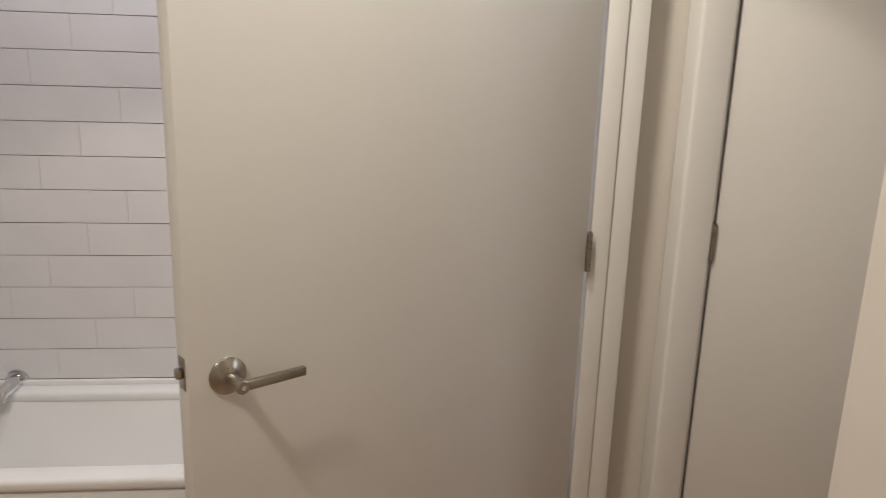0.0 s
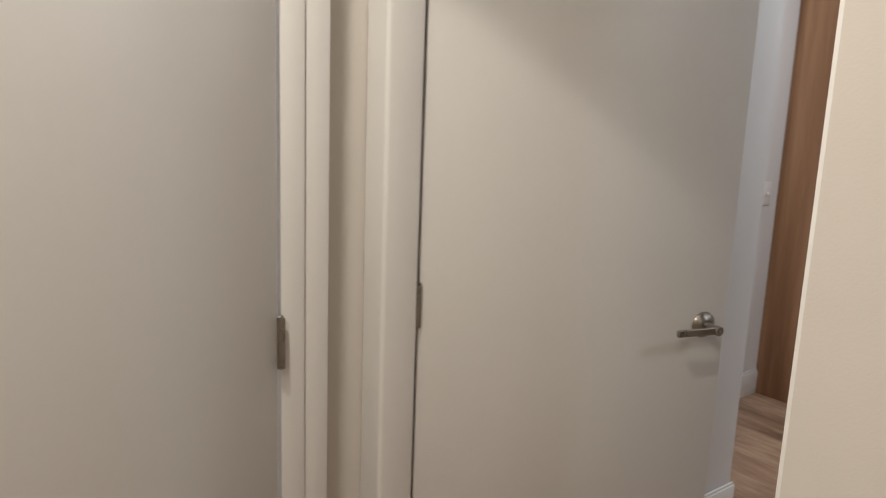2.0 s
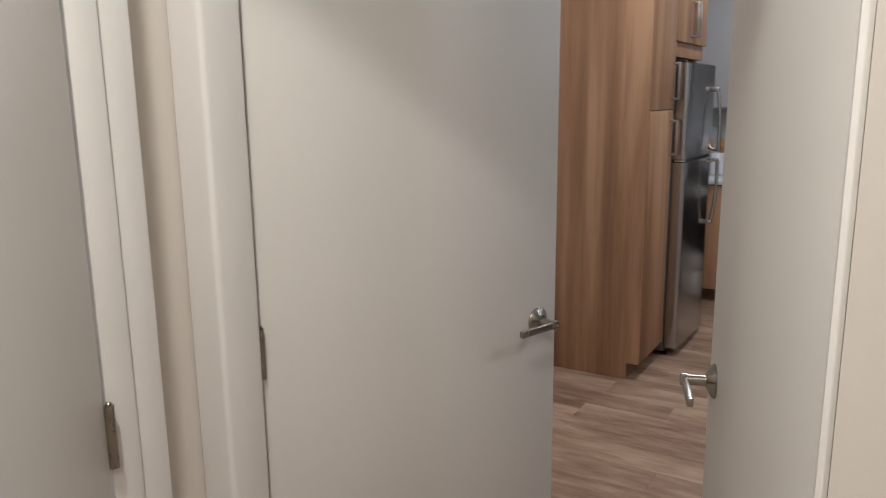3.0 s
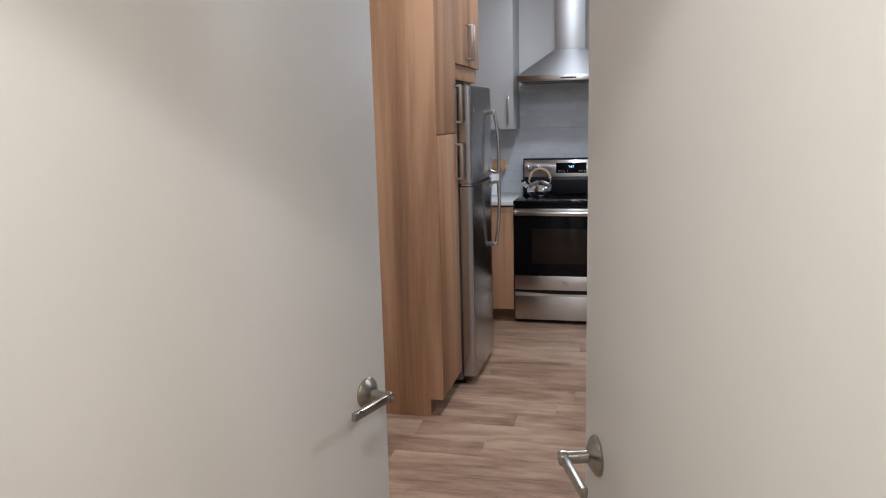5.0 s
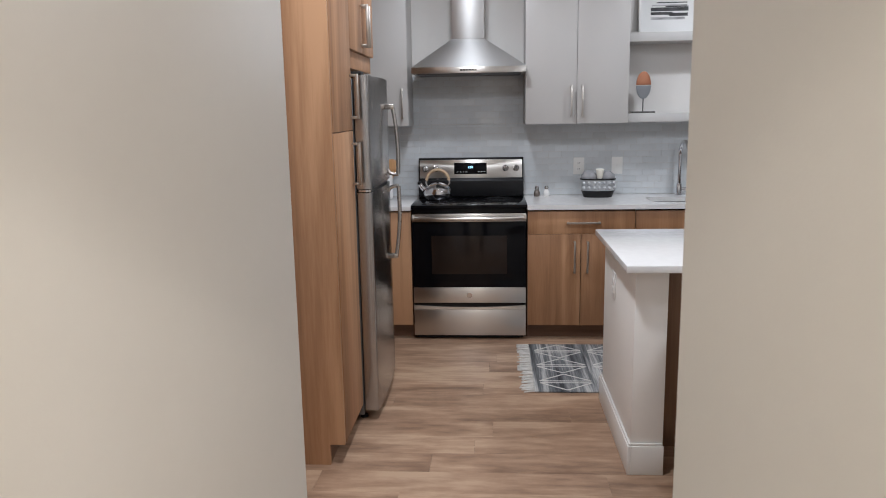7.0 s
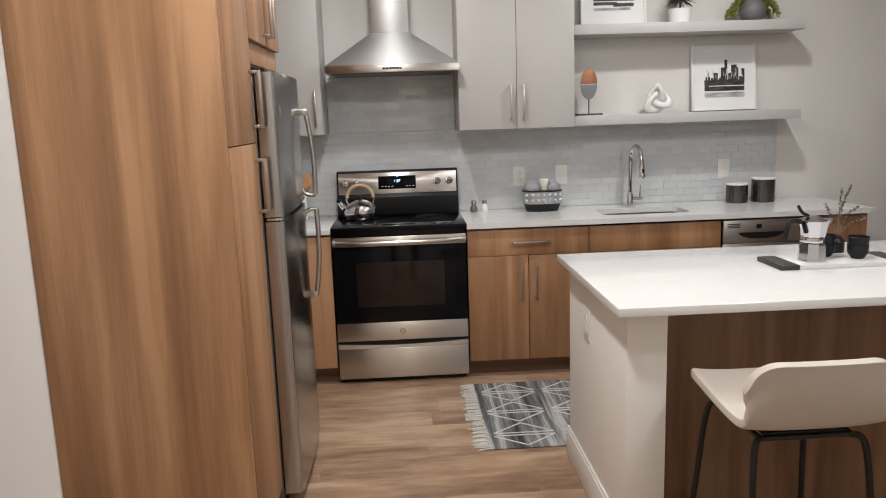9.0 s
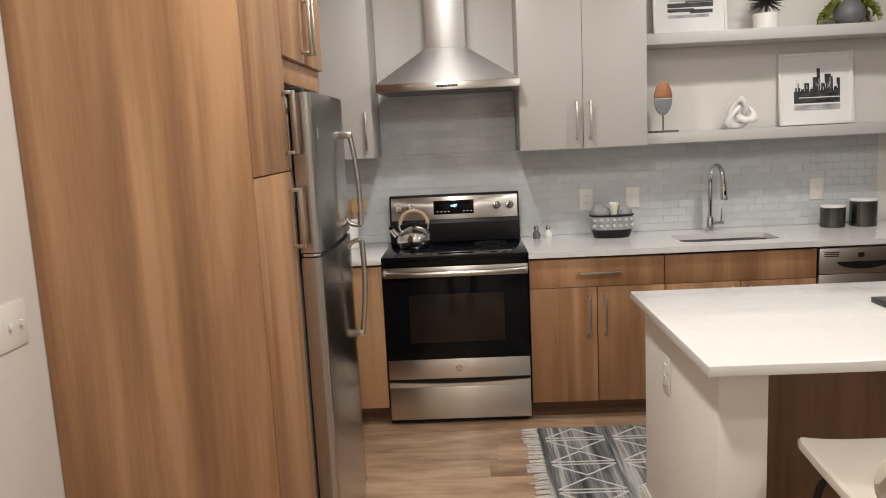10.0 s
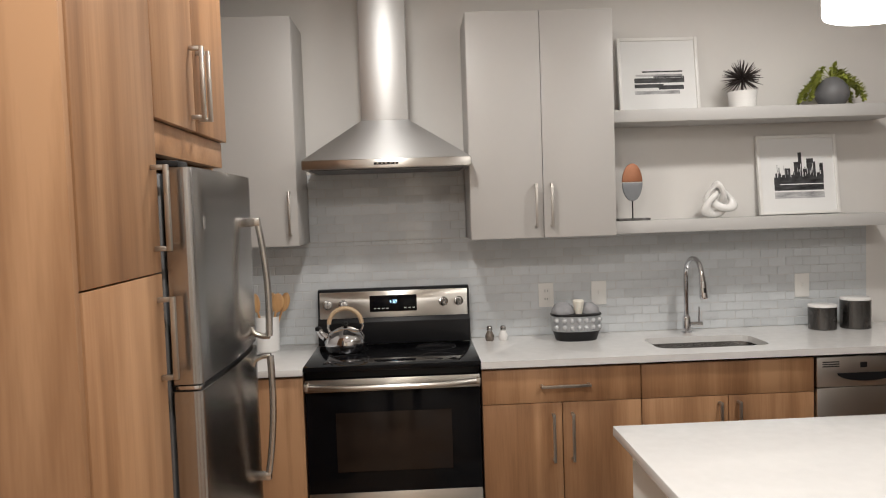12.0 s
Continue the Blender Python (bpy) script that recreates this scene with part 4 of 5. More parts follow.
for r in range(2):
    for k in range(7):
        u = -0.105 + 0.035 * k
        yy = by - 0.083 * (1 - abs(u / 0.1225) ** 2.6) ** (1 / 2.6)
        bead = bmesh.new()
        bmesh.ops.create_icosphere(bead, subdivisions=2, radius=0.0135)
        bead.transform(Matrix.Translation((bx + u, yy + 0.002, CT + 0.068 + 0.034 * r)))
        part("bead", bead, beadm, bk)
for nm, ox, oy, rx_, rz_, h_ in (("cloth", -0.062, 0.005, 0.058, 0.050, 0.135), ("cloth", 0.066, 0.01, 0.052, 0.046, 0.135)):
    cl = bmesh.new()
    bmesh.ops.create_icosphere(cl, subdivisions=4, radius=1.0)
    for v in cl.verts:
        w = 1 + 0.10 * noise.noise(v.co * 2.3 + Vector((ox * 50, 0, 0))) + 0.05 * noise.noise(v.co * 6)
        v.co = Vector((v.co.x * rx_ * w, v.co.y * 0.06 * w, v.co.z * rz_ * w)) + Vector((bx + ox, by + oy, CT + h_))
    solid(nm, cl, FABRICGREY, "folded grey cloth lying in the basket", "cloth", group="cloths in the basket")
solid("candle", lathe([(0, 0.0), (0.016, 0.0), (0.026, 0.05), (0.028, 0.068), (0.022, 0.074), (0, 0.074)], bx + 0.008, by - 0.03, CT + 0.125, 24), material("wax", (0.78, 0.75, 0.66), 0.5, vary=0.03), "white tapered candle standing in the basket", "candle")

# crock with spoons
cx_, cy_ = -1.535, 6.36
ck = solid("utensil_crock", lathe([(0, 0), (0.052, 0), (0.055, 0.004), (0.055, 0.165), (0.053, 0.168), (0.050, 0.166), (0.050, 0.02), (0, 0.018)], cx_, cy_, CT, 36), WHITECERAMIC, "white ceramic crock on the short worktop", "crock")
for k, (dx, dy, lean, w) in enumerate(((-0.03, 0.0, -0.10, 0.020), (0.02, -0.015, 0.16, 0.030), (0.012, 0.02, 0.05, 0.026), (0.03, 0.01, 0.26, 0.024))):
    sp_ = tube([(cx_ + dx * 0.3, cy_ + dy * 0.3, CT + 0.022), (cx_ + dx + lean * 0.16, cy_ + dy, CT + 0.20)], [0.0045, 0.006], 8)
    head = bmesh.new()
    bmesh.ops.create_icosphere(head, subdivisions=3, radius=1.0)
    head.transform(Matrix.Translation((cx_ + dx + lean * 0.215, cy_ + dy, CT + 0.235)) @ pose(0, 0, 0, 0, math.degrees(math.atan(lean)), 0) @ Matrix.Diagonal((w, 0.007, 0.048, 1)))
    merge(sp_, head)
    solid("wooden_spoon", sp_, SPOONWOOD, "tan wooden cooking spoon standing in the crock", "spoon", group="spoons in the crock")

# kettle
kx, ky, kz = -1.146, 6.24, 0.919
kt = thing("kettle", "polished steel kettle with a wooden arched handle", "kettle", kx, ky, kz)
part("body", lathe([(0, 0.0), (0.074, 0.0), (0.083, 0.004), (0.098, 0.030), (0.101, 0.048), (0.093, 0.075), (0.071, 0.098), (0.048, 0.107), (0.045, 0.110), (0.020, 0.118), (0, 0.120)], kx, ky, kz, 40), CHROME, kt, "polished round body")
part("lid_knob", lathe([(0, 0.118), (0.006, 0.118), (0.006, 0.126), (0.013, 0.130), (0.012, 0.140), (0, 0.143)], kx, ky, kz, 20), BLACK, kt)
spo = tube(smooth_path([(kx - 0.075, ky - 0.01, kz + 0.060), (kx - 0.108, ky - 0.015, kz + 0.085), (kx - 0.124, ky - 0.017, kz + 0.110)], 5), [0.022, 0.021, 0.020, 0.019, 0.018, 0.017, 0.016, 0.015, 0.0145, 0.014, 0.014], 16)
part("spout", spo, CHROME, kt)
part("whistle", lathe([(0, 0), (0.015, 0), (0.015, 0.016), (0.008, 0.02), (0, 0.02)], kx - 0.126, ky - 0.017, kz + 0.106, 16), BLACK, kt)
for sgn in (-1, 1):
    part("bracket", tube([(kx + sgn * 0.070, ky, kz + 0.085), (kx + sgn * 0.082, ky, kz + 0.118), (kx + sgn * 0.078, ky, kz + 0.138)], 0.006, 10), CHROME, kt)
hp = [(kx + 0.078 * math.cos(math.pi * (0.02 + 0.96 * k / 14)), ky, kz + 0.128 + 0.078 * math.sin(math.pi * (0.02 + 0.96 * k / 14))) for k in range(15)]
part("handle", tube(hp, 0.0105, 12), material("handle_wood", (0.55, 0.40, 0.25), 0.45, vary=0.12, scale=20), kt, "pale wooden arched handle")

# canisters
CANISTER = brushed(material("canister_grey", (0.115, 0.11, 0.105), 0.26, 0.9, vary=0.06, scale=12))
for x_, r_, h_ in ((1.226, 0.066, 0.112), (1.396, 0.071, 0.142)):
    t = thing("canister", "dark grey canister with a white lid", "canister", x_, 6.36, CT, group="canisters on the worktop")
    part("body", lathe([(0, 0), (r_ - 0.003, 0), (r_, 0.003), (r_, h_), (r_ - 0.004, h_ + 0.001), (0, h_ + 0.001)], x_, 6.36, CT, 36), CANISTER, t)
    part("lid", lathe([(0, h_ + 0.001), (r_ + 0.001, h_ + 0.001), (r_ + 0.001, h_ + 0.010), (r_ - 0.004, h_ + 0.013), (0, h_ + 0.014)], x_, 6.36, CT, 36), WHITECERAMIC, t, "white flat lid")


# ---- shelf things ----
def picture(name, label, x0, z0, w, h, art):
    t = thing(name, label, "picture", x0 + w / 2, 6.445, z0, 0)
    m = PLACE[t.name] @ pose(0, 0, 0, -7, 0, 0)
    t.matrix_world = m
    PLACE[t.name] = m
    fr_ = bmesh.new()
    e = 0.016
    box(-w / 2, -w / 2 + e, -0.010, 0.012, 0, h, 0.0015, fr_)
    box(w / 2 - e, w / 2, -0.010, 0.012, 0, h, 0.0015, fr_)
    box(-w / 2 + e, w / 2 - e, -0.010, 0.012, 0, e, 0.0015, fr_)
    box(-w / 2 + e, w / 2 - e, -0.010, 0.012, h - e, h, 0.0015, fr_)
    part("frame", fr_, WHITEPLASTIC, t, "thin white frame", local=True)
    pp = part("print", box(-w / 2 + e, w / 2 - e, -0.002, 0.004, e, h - e), PAPER, t, "white paper with ink art", local=True)
    for nm, x, z, ww, hh, mm, lift in art:
        part(nm, box(x * w - w / 2, (x + ww) * w - w / 2, -0.0023 - 0.0002 * lift, -0.0021, z * h, (z + hh) * h), mm, pp, local=True, smooth=False)
    return t


sky = [("ink_band", 0.20, 0.30, 0.62, 0.17, INK, 1), ("ink_wash", 0.20, 0.20, 0.62, 0.08, INKGREY, 1), ("white_stroke", 0.27, 0.372, 0.55, 0.012, PAPER, 3)]
for x, z, w in ((0.22, 0.52, 0.07), (0.30, 0.50, 0.05), (0.34, 0.58, 0.07), (0.42, 0.50, 0.06), (0.46, 0.66, 0.08), (0.515, 0.78, 0.045), (0.57, 0.57, 0.05), (0.62, 0.70, 0.085), (0.69, 0.66, 0.04), (0.74, 0.52, 0.04), (0.78, 0.64, 0.045)):
    sky.append(("ink_tower", x, 0.45, w, z - 0.45, INK, 2 if w > 0.05 else 1))
marks = random.Random(23)
for k in range(26):
    x = marks.uniform(0.23, 0.80)
    sky.append(("pale_stroke", x, marks.uniform(0.46, 0.56), marks.uniform(0.004, 0.009), marks.uniform(0.03, 0.09), INKGREY if k % 3 else PAPER, 4))
for k in range(9):
    sky.append(("ink_mast", marks.uniform(0.22, 0.81), 0.46, marks.uniform(0.006, 0.012), marks.uniform(0.05, 0.20), INK, 1))
picture("framed_skyline_print", "white framed black ink skyline print leaning on the wall", 0.955, UB + 0.0635, 0.415, 0.405, sky)
strokes = [("ink_stroke", 0.20, 0.40, 0.62, 0.065, INK, 1), ("ink_stroke", 0.20, 0.335, 0.36, 0.05, INK, 1), ("ink_stroke", 0.50, 0.31, 0.31, 0.055, INK, 2), ("ink_stroke", 0.22, 0.485, 0.58, 0.028, INKGREY, 1),
           ("ink_stroke", 0.30, 0.54, 0.50, 0.018, INK, 1), ("ink_wash", 0.20, 0.25, 0.56, 0.045, INKGREY, 1), ("ink_stroke", 0.44, 0.468, 0.38, 0.018, INK, 2)]
picture("framed_abstract_print", "white framed black brushstroke print leaning on the wall", 0.245, 1.960 + 0.0635, 0.410, 0.385, strokes)

# spiky plant
sx_, sy_, sz_ = 0.832, 6.36, 2.0205
pl = thing("spiky_plant", "dark spiky round plant in a white pot", "plant", sx_, sy_, sz_)
part("pot", lathe([(0, 0), (0.058, 0), (0.062, 0.004), (0.069, 0.082), (0.067, 0.085), (0.063, 0.082), (0.060, 0.06), (0, 0.06)], sx_, sy_, sz_, 32), WHITECERAMIC, pl, "white ceramic pot")
rng5 = random.Random(11)
bm = bmesh.new()
for k in range(130):
    zc = 1 - 1.75 * (k + 0.5) / 130
    a = k * 2.39996
    rr_ = math.sqrt(max(0, 1 - zc * zc))
    dv = Vector((rr_ * math.cos(a), rr_ * math.sin(a), zc))
    dv = (dv + Vector((rng5.uniform(-.15, .15), rng5.uniform(-.15, .15), rng5.uniform(-.1, .1)))).normalized()
    c0 = Vector((sx_, sy_, sz_ + 0.150))
    ln_ = rng5.uniform(0.078, 0.105)
    tube([c0 + dv * 0.012, c0 + dv * ln_ * 0.6, c0 + dv * ln_], [0.0035, 0.0026, 0.0006], 4, bm)
tube([(sx_, sy_, sz_ + 0.061), (sx_, sy_, sz_ + 0.14)], 0.006, 8, bm)
part("foliage", bm, SPIKE, pl, "dark brown spiky leaves", smooth=False)

# fern in a round pot
gx, gy, gz = 1.283, 6.36, 2.0205
fn = thing("potted_fern", "round grey pot with yellow-green fern leaves", "plant", gx, gy, gz)
part("pot", lathe([(0, 0), (0.040, 0), (0.060, 0.012), (0.077, 0.045), (0.079, 0.066), (0.070, 0.098), (0.045, 0.128), (0.026, 0.142), (0.022, 0.140), (0.02, 0.12), (0, 0.12)], gx, gy, gz, 36), GREYCERAMIC, fn, "matte dark grey round pot")
stem_spec = [(-1, 0.13, -0.01, -0.4), (-1, 0.11, 0.015, 0.4), (-1, 0.155, -0.03, 0.1), (-1, 0.12, -0.02, 0.7), (1, 0.13, 0.0, -0.4), (1, 0.15, 0.025, 0.3), (1, 0.165, -0.02, 0.1), (1, 0.11, 0.03, 0.5), (1, 0.14, -0.02, 0.7), (-0.6, 0.075, 0.045, 0.5), (0.55, 0.12, 0.055, 0.4), (0.7, 0.08, 0.04, 0.6)]
for sg, reach, rise, yy in stem_spec:
    p = smooth_path([(gx, gy, gz + 0.135), (gx + sg * reach * 0.45, gy + 0.02 + yy * 0.05, gz + 0.150 + rise), (gx + sg * reach * 0.85, gy + yy * 0.10, gz + 0.095 + rise * 0.6), (gx + sg * reach, gy + yy * 0.12, gz + 0.035 + max(rise, 0))], 6)
    bm = tube(p, 0.0018, 5)
    for i, q in enumerate(p[6:]):
        for s2 in (-1, 1):
            for s3 in (-0.6, 0.5):
                L_ = 0.024 * (1.25 - 0.4 * i / len(p)) * rng5.uniform(0.8, 1.2)
                dv = Vector((sg * 0.55 + rng5.uniform(-.4, .4), s2 * 0.8, s3 + rng5.uniform(-.3, .3))).normalized()
                sd = dv.cross(Vector((rng5.uniform(-.4, .4), 0.3, 1))).normalized() * L_ * 0.36
                up_ = dv.cross(sd).normalized() * L_ * 0.08
                v = [bm.verts.new(q), bm.verts.new(q + dv * L_ * 0.5 + sd), bm.verts.new(q + dv * L_), bm.verts.new(q + dv * L_ * 0.5 - sd), bm.verts.new(q + dv * L_ * 0.5 + up_)]
                bm.faces.new((v[0], v[1], v[4]))
                bm.faces.new((v[1], v[2], v[4]))
                bm.faces.new((v[2], v[3], v[4]))
                bm.faces.new((v[3], v[0], v[4]))
    part("frond", bm, LEAF, fn, "yellow-green frond", smooth=False)

# oval sculpture
ox_, oy_, oz_ = 0.272, 6.35, UB + 0.0605
os_ = thing("oval_sculpture", "oval copper and grey disc on a slim stand", "sculpture", ox_, oy_, oz_)
part("base", box(ox_ - 0.078, ox_ + 0.078, oy_ - 0.035, oy_ + 0.035, oz_, oz_ + 0.012, 0.002), material("dark_marble", (0.10, 0.095, 0.09), 0.25, vary=0.7, scale=30), os_, "dark veined base")
part("rod", tube([(ox_, oy_, oz_ + 0.012), (ox_, oy_, oz_ + 0.10)], 0.0035, 10), BLACKMETAL, os_)


def half_oval(lo, hi):
    o = []
    n_ = 24
    for k in range(n_ + 1):
        a = lo + (hi - lo) * k / n_
        o.append((ox_ + 0.050 * math.cos(a), oz_ + 0.188 + 0.092 * math.sin(a)))
    return prism(o, "y", oy_ - 0.007, oy_ + 0.007, 0.001)


part("upper_half", half_oval(0.02, math.pi - 0.02), COPPER, os_, "copper upper half")
part("lower_half", half_oval(math.pi + 0.02, 2 * math.pi - 0.02), DISCGREY, os_, "grey lower half")

# white knot
wx, wy, wz = 0.703, 6.36, UB + 0.0605
pts = []
for k in range(97):
    a = 2 * math.pi * k / 96
    r0 = 0.042 + 0.020 * math.cos(3 * a)
    pts.append((wx + r0 * math.cos(2 * a) * 1.15, wy + 0.022 * math.sin(3 * a), wz + 0.074 + r0 * math.sin(2 * a) * 1.25 + 0.006))
kn = tube(pts, 0.0185, 14)
lowest = min(v.co.z for v in kn.verts)
for v in kn.verts:
    u = (v.co.z - lowest) / 0.16
    v.co.z += wz - lowest
    v.co.x = wx + (v.co.x - wx) * (1.55 - 1.1 * max(0, min(1, u)))
solid("knot_sculpture", kn, WHITECERAMIC, "white ceramic knot sculpture on the lower shelf", "sculpture")

# ---- island things ----
IT = CT
tr = thing("serving_board", "white marble serving board with dark wooden ends", "board", 0.74, 4.48, IT)
part("slab", box(0.572, 0.930, 4.386, 4.578, IT, IT + 0.018, 0.002), material("white_marble", (0.74, 0.735, 0.72), 0.2, vary=0.05, scale=12), tr)
for xa, xb in ((0.500, 0.5715), (0.9305, 1.002)):
    part("wooden_end", box(xa, xb, 4.386, 4.578, IT, IT + 0.018, 0.002), material("dark_wood", (0.035, 0.032, 0.030), 0.45, vary=0.3, scale=25, stretch=(1, 0.1, 1)), tr, "dark wooden end")
BT = IT + 0.018
mx_, my_ = 0.655, 4.462
mk = thing("moka_pot", "polished aluminium moka pot with a black handle", "coffee pot", mx_, my_, BT)
part("boiler", lathe([(0, 0), (0.050, 0), (0.052, 0.004), (0.047, 0.062), (0.046, 0.068), (0.038, 0.072), (0, 0.072)], mx_, my_, BT, 8), CHROME, mk, "faceted aluminium base", smooth=False)
part("collar", lathe([(0, 0.072), (0.041, 0.072), (0.043, 0.080), (0.041, 0.090), (0, 0.090)], mx_, my_, BT, 32), CHROME, mk)
part("jug", lathe([(0, 0.090), (0.040, 0.090), (0.046, 0.098), (0.054, 0.150), (0.055, 0.154), (0.050, 0.154), (0, 0.152)], mx_, my_, BT, 8), CHROME, mk, "faceted aluminium jug", smooth=False)
part("spout", prism([(mx_ + 0.042, BT + 0.115), (mx_ + 0.072, BT + 0.158), (mx_ + 0.045, BT + 0.156)], "y", my_ - 0.014, my_ + 0.014, 0.002), CHROME, mk)
part("lid", lathe([(0, 0.1545), (0.052, 0.1545), (0.05, 0.158), (0.012, 0.172), (0, 0.173)], mx_, my_, BT, 8), CHROME, mk, smooth=False)
part("handle", tube(smooth_path([(mx_ - 0.045, my_, BT + 0.150), (mx_ - 0.085, my_, BT + 0.152), (mx_ - 0.100, my_, BT + 0.125), (mx_ - 0.108, my_, BT + 0.085)], 5), 0.0095, 10), BLACK, mk, "black plastic handle")
part("lid_knob", tube(smooth_path([(mx_ - 0.02, my_, BT + 0.172), (mx_ - 0.045, my_, BT + 0.186), (mx_ - 0.062, my_, BT + 0.212)], 4), 0.006, 8), BLACK, mk)


def cup(x, y, z, turn):
    t = thing("coffee_cup", "small matte black coffee cup", "cup", x, y, z, turn, group="stacked black cups")
    part("bowl", lathe([(0, 0.0), (0.022, 0.0), (0.025, 0.003), (0.036, 0.022), (0.0385, 0.052), (0.0365, 0.053), (0.034, 0.024), (0.02, 0.006), (0, 0.006)], n=32), BLACK, t, local=True)
    part("handle", tube(smooth_path([(0.036, 0, 0.044), (0.056, 0, 0.042), (0.058, 0, 0.026), (0.036, 0, 0.020)], 5), 0.004, 8), BLACK, t, local=True)


for x, y, z, a in ((0.842, 4.472, BT, 40), (0.842, 4.472, BT + 0.031, 25), (0.748, 4.535, BT, -20), (0.748, 4.535, BT + 0.031, -40)):
    cup(x, y, z, a)
vs_ = thing("dried_sprigs", "dried grey-green sprigs in a small dark vase", "plant", 0.87, 4.66, IT)
part("vase", lathe([(0, 0), (0.026, 0), (0.030, 0.01), (0.030, 0.05), (0.015, 0.07), (0.014, 0.075), (0, 0.072)], 0.87, 4.66, IT, 24), BLACK, vs_, "small dark vase")
sprig = material("dried_sprig", (0.17, 0.155, 0.125), 0.8, vary=0.4, scale=40)
for k, (dx, dz) in enumerate(((0.01, 0.20), (0.055, 0.21), (0.10, 0.12), (0.14, 0.07), (-0.02, 0.13), (0.07, 0.14))):
    p = smooth_path([(0.87, 4.66, IT + 0.07), (0.87 + dx * 0.5, 4.66 + 0.01 * k, IT + 0.07 + dz * 0.65), (0.87 + dx, 4.66 + 0.015 * k, IT + 0.06 + dz)], 7)
    bm = tube(p, 0.0012, 4)
    for q in p[4:]:
        for _ in range(7):
            dv = Vector((rng5.uniform(-1, 1), rng5.uniform(-1, 1), rng5.uniform(-.4, 1))).normalized()
            ln_ = rng5.uniform(0.007, 0.014)
            sd = dv.cross(Vector((0.3, 0.2, 1))).normalized() * ln_ * 0.3
            v = [bm.verts.new(q), bm.verts.new(q + dv * ln_ * 0.5 + sd), bm.verts.new(q + dv * ln_), bm.verts.new(q + dv * ln_ * 0.5 - sd)]
            bm.faces.new(v)
    part("sprig", bm, sprig, vs_, smooth=False)

# ---- stool ----
st = thing("counter_stool", "cream upholstered low-back counter stool with black metal legs", "stool", 0.215, 3.79, 0)
prof = [(0.225, 0.640), (0.222, 0.652), (0.19, 0.652), (0.08, 0.640), (-0.05, 0.630), (-0.13, 0.632), (-0.178, 0.652), (-0.203, 0.690), (-0.218, 0.74), (-0.228, 0.80), (-0.231, 0.825), (-0.2325, 0.838), (-0.2335, 0.846), (-0.234, 0.850)]
path2 = smooth_path([(0, a, b) for a, b in prof], 4)
bm = bmesh.new()
rows2 = []
nu = 25
tot = len(path2) - 1
for i, q in enumerate(path2):
    s_ = i / tot
    back = max(0.0, (q.z - 0.66) / 0.19)
    half = 0.205 + 0.012 * back
    front_in = 0.03 * max(0.0, 1 - s_ / 0.16) ** 2
    half -= front_in
    ring = []
    for k in range(nu):
        u = -1 + 2 * k / (nu - 1)
        wrap = 0.028 * abs(u) ** 3 * min(1, back * 1.4)
        cup_ = 0.012 * abs(u) ** 3 * (1 - min(1, back * 1.4))
        e_ = max(0.0, (abs(u) - 0.60) / 0.40)
        low_ = 0.46 * (1 - math.sqrt(max(0.0, 1 - e_ * e_)))
        zz_ = q.z if q.z < 0.66 else 0.66 + (q.z - 0.66) * (1 - low_)
        ring.append(bm.verts.new((u * half, q.y + wrap, zz_ + cup_)))
    rows2.append(ring)
for a_, b_ in zip(rows2, rows2[1:]):
    for k in range(nu - 1):
        bm.faces.new((a_[k], a_[k + 1], b_[k + 1], b_[k]))
bmesh.ops.recalc_face_normals(bm, faces=bm.faces[:])
bmesh.ops.solidify(bm, geom=bm.faces[:], thickness=0.030)
shell = part("shell_seat", bm, CREAM, st, "cream upholstered seat and low back", local=True)
bv = shell.modifiers.new("round", "SUBSURF")
bv.levels = bv.render_levels = 1
LT = 0.604
feet = {(-1, 1): (-0.205, 0.235), (1, 1): (0.205, 0.235), (-1, -1): (-0.195, -0.225), (1, -1): (0.195, -0.225)}
tops = {(-1, 1): (-0.155, 0.165), (1, 1): (0.155, 0.165), (-1, -1): (-0.155, -0.145), (1, -1): (0.155, -0.145)}
for key in feet:
    f_, t_ = feet[key], tops[key]
    ins = (t_[0] * 0.8, t_[1] * 0.8)
    lg = tube(smooth_path([(f_[0], f_[1], 0.004), ((f_[0] + t_[0]) / 2, (f_[1] + t_[1]) / 2, LT / 2), (t_[0] * 1.03, t_[1] * 1.03, LT - 0.03), (ins[0], ins[1], LT)], 6), 0.0095, 12)
    leg = part("leg", lg, BLACKMETAL, st, "black tubular metal leg", local=True)
    part("foot_glide", lathe([(0, 0), (0.011, 0), (0.011, 0.012), (0, 0.012)], f_[0], f_[1], 0, 14), BLACK, leg, local=True)


def at_height(key, z):
    u = z / LT
    return (feet[key][0] * (1 - u) + tops[key][0] * u, feet[key][1] * (1 - u) + tops[key][1] * u, z)


for ka, kb in (((-1, -1), (1, -1)), ((-1, 1), (1, 1)), ((-1, -1), (-1, 1)), ((1, -1), (1, 1))):
    part("footrest", tube([at_height(ka, 0.20), at_height(kb, 0.20)], 0.0075, 10), BLACKMETAL, st, local=True)
    part("seat_rail", tube([(tops[ka][0] * 0.85, tops[ka][1] * 0.85, LT), (tops[kb][0] * 0.85, tops[kb][1] * 0.85, LT)], 0.0085, 10), BLACKMETAL, st, local=True)
part("seat_pad_plate", box(-0.12, 0.12, -0.12, 0.12, LT + 0.006, LT + 0.014, 0.002), BLACKMETAL, st, local=True)

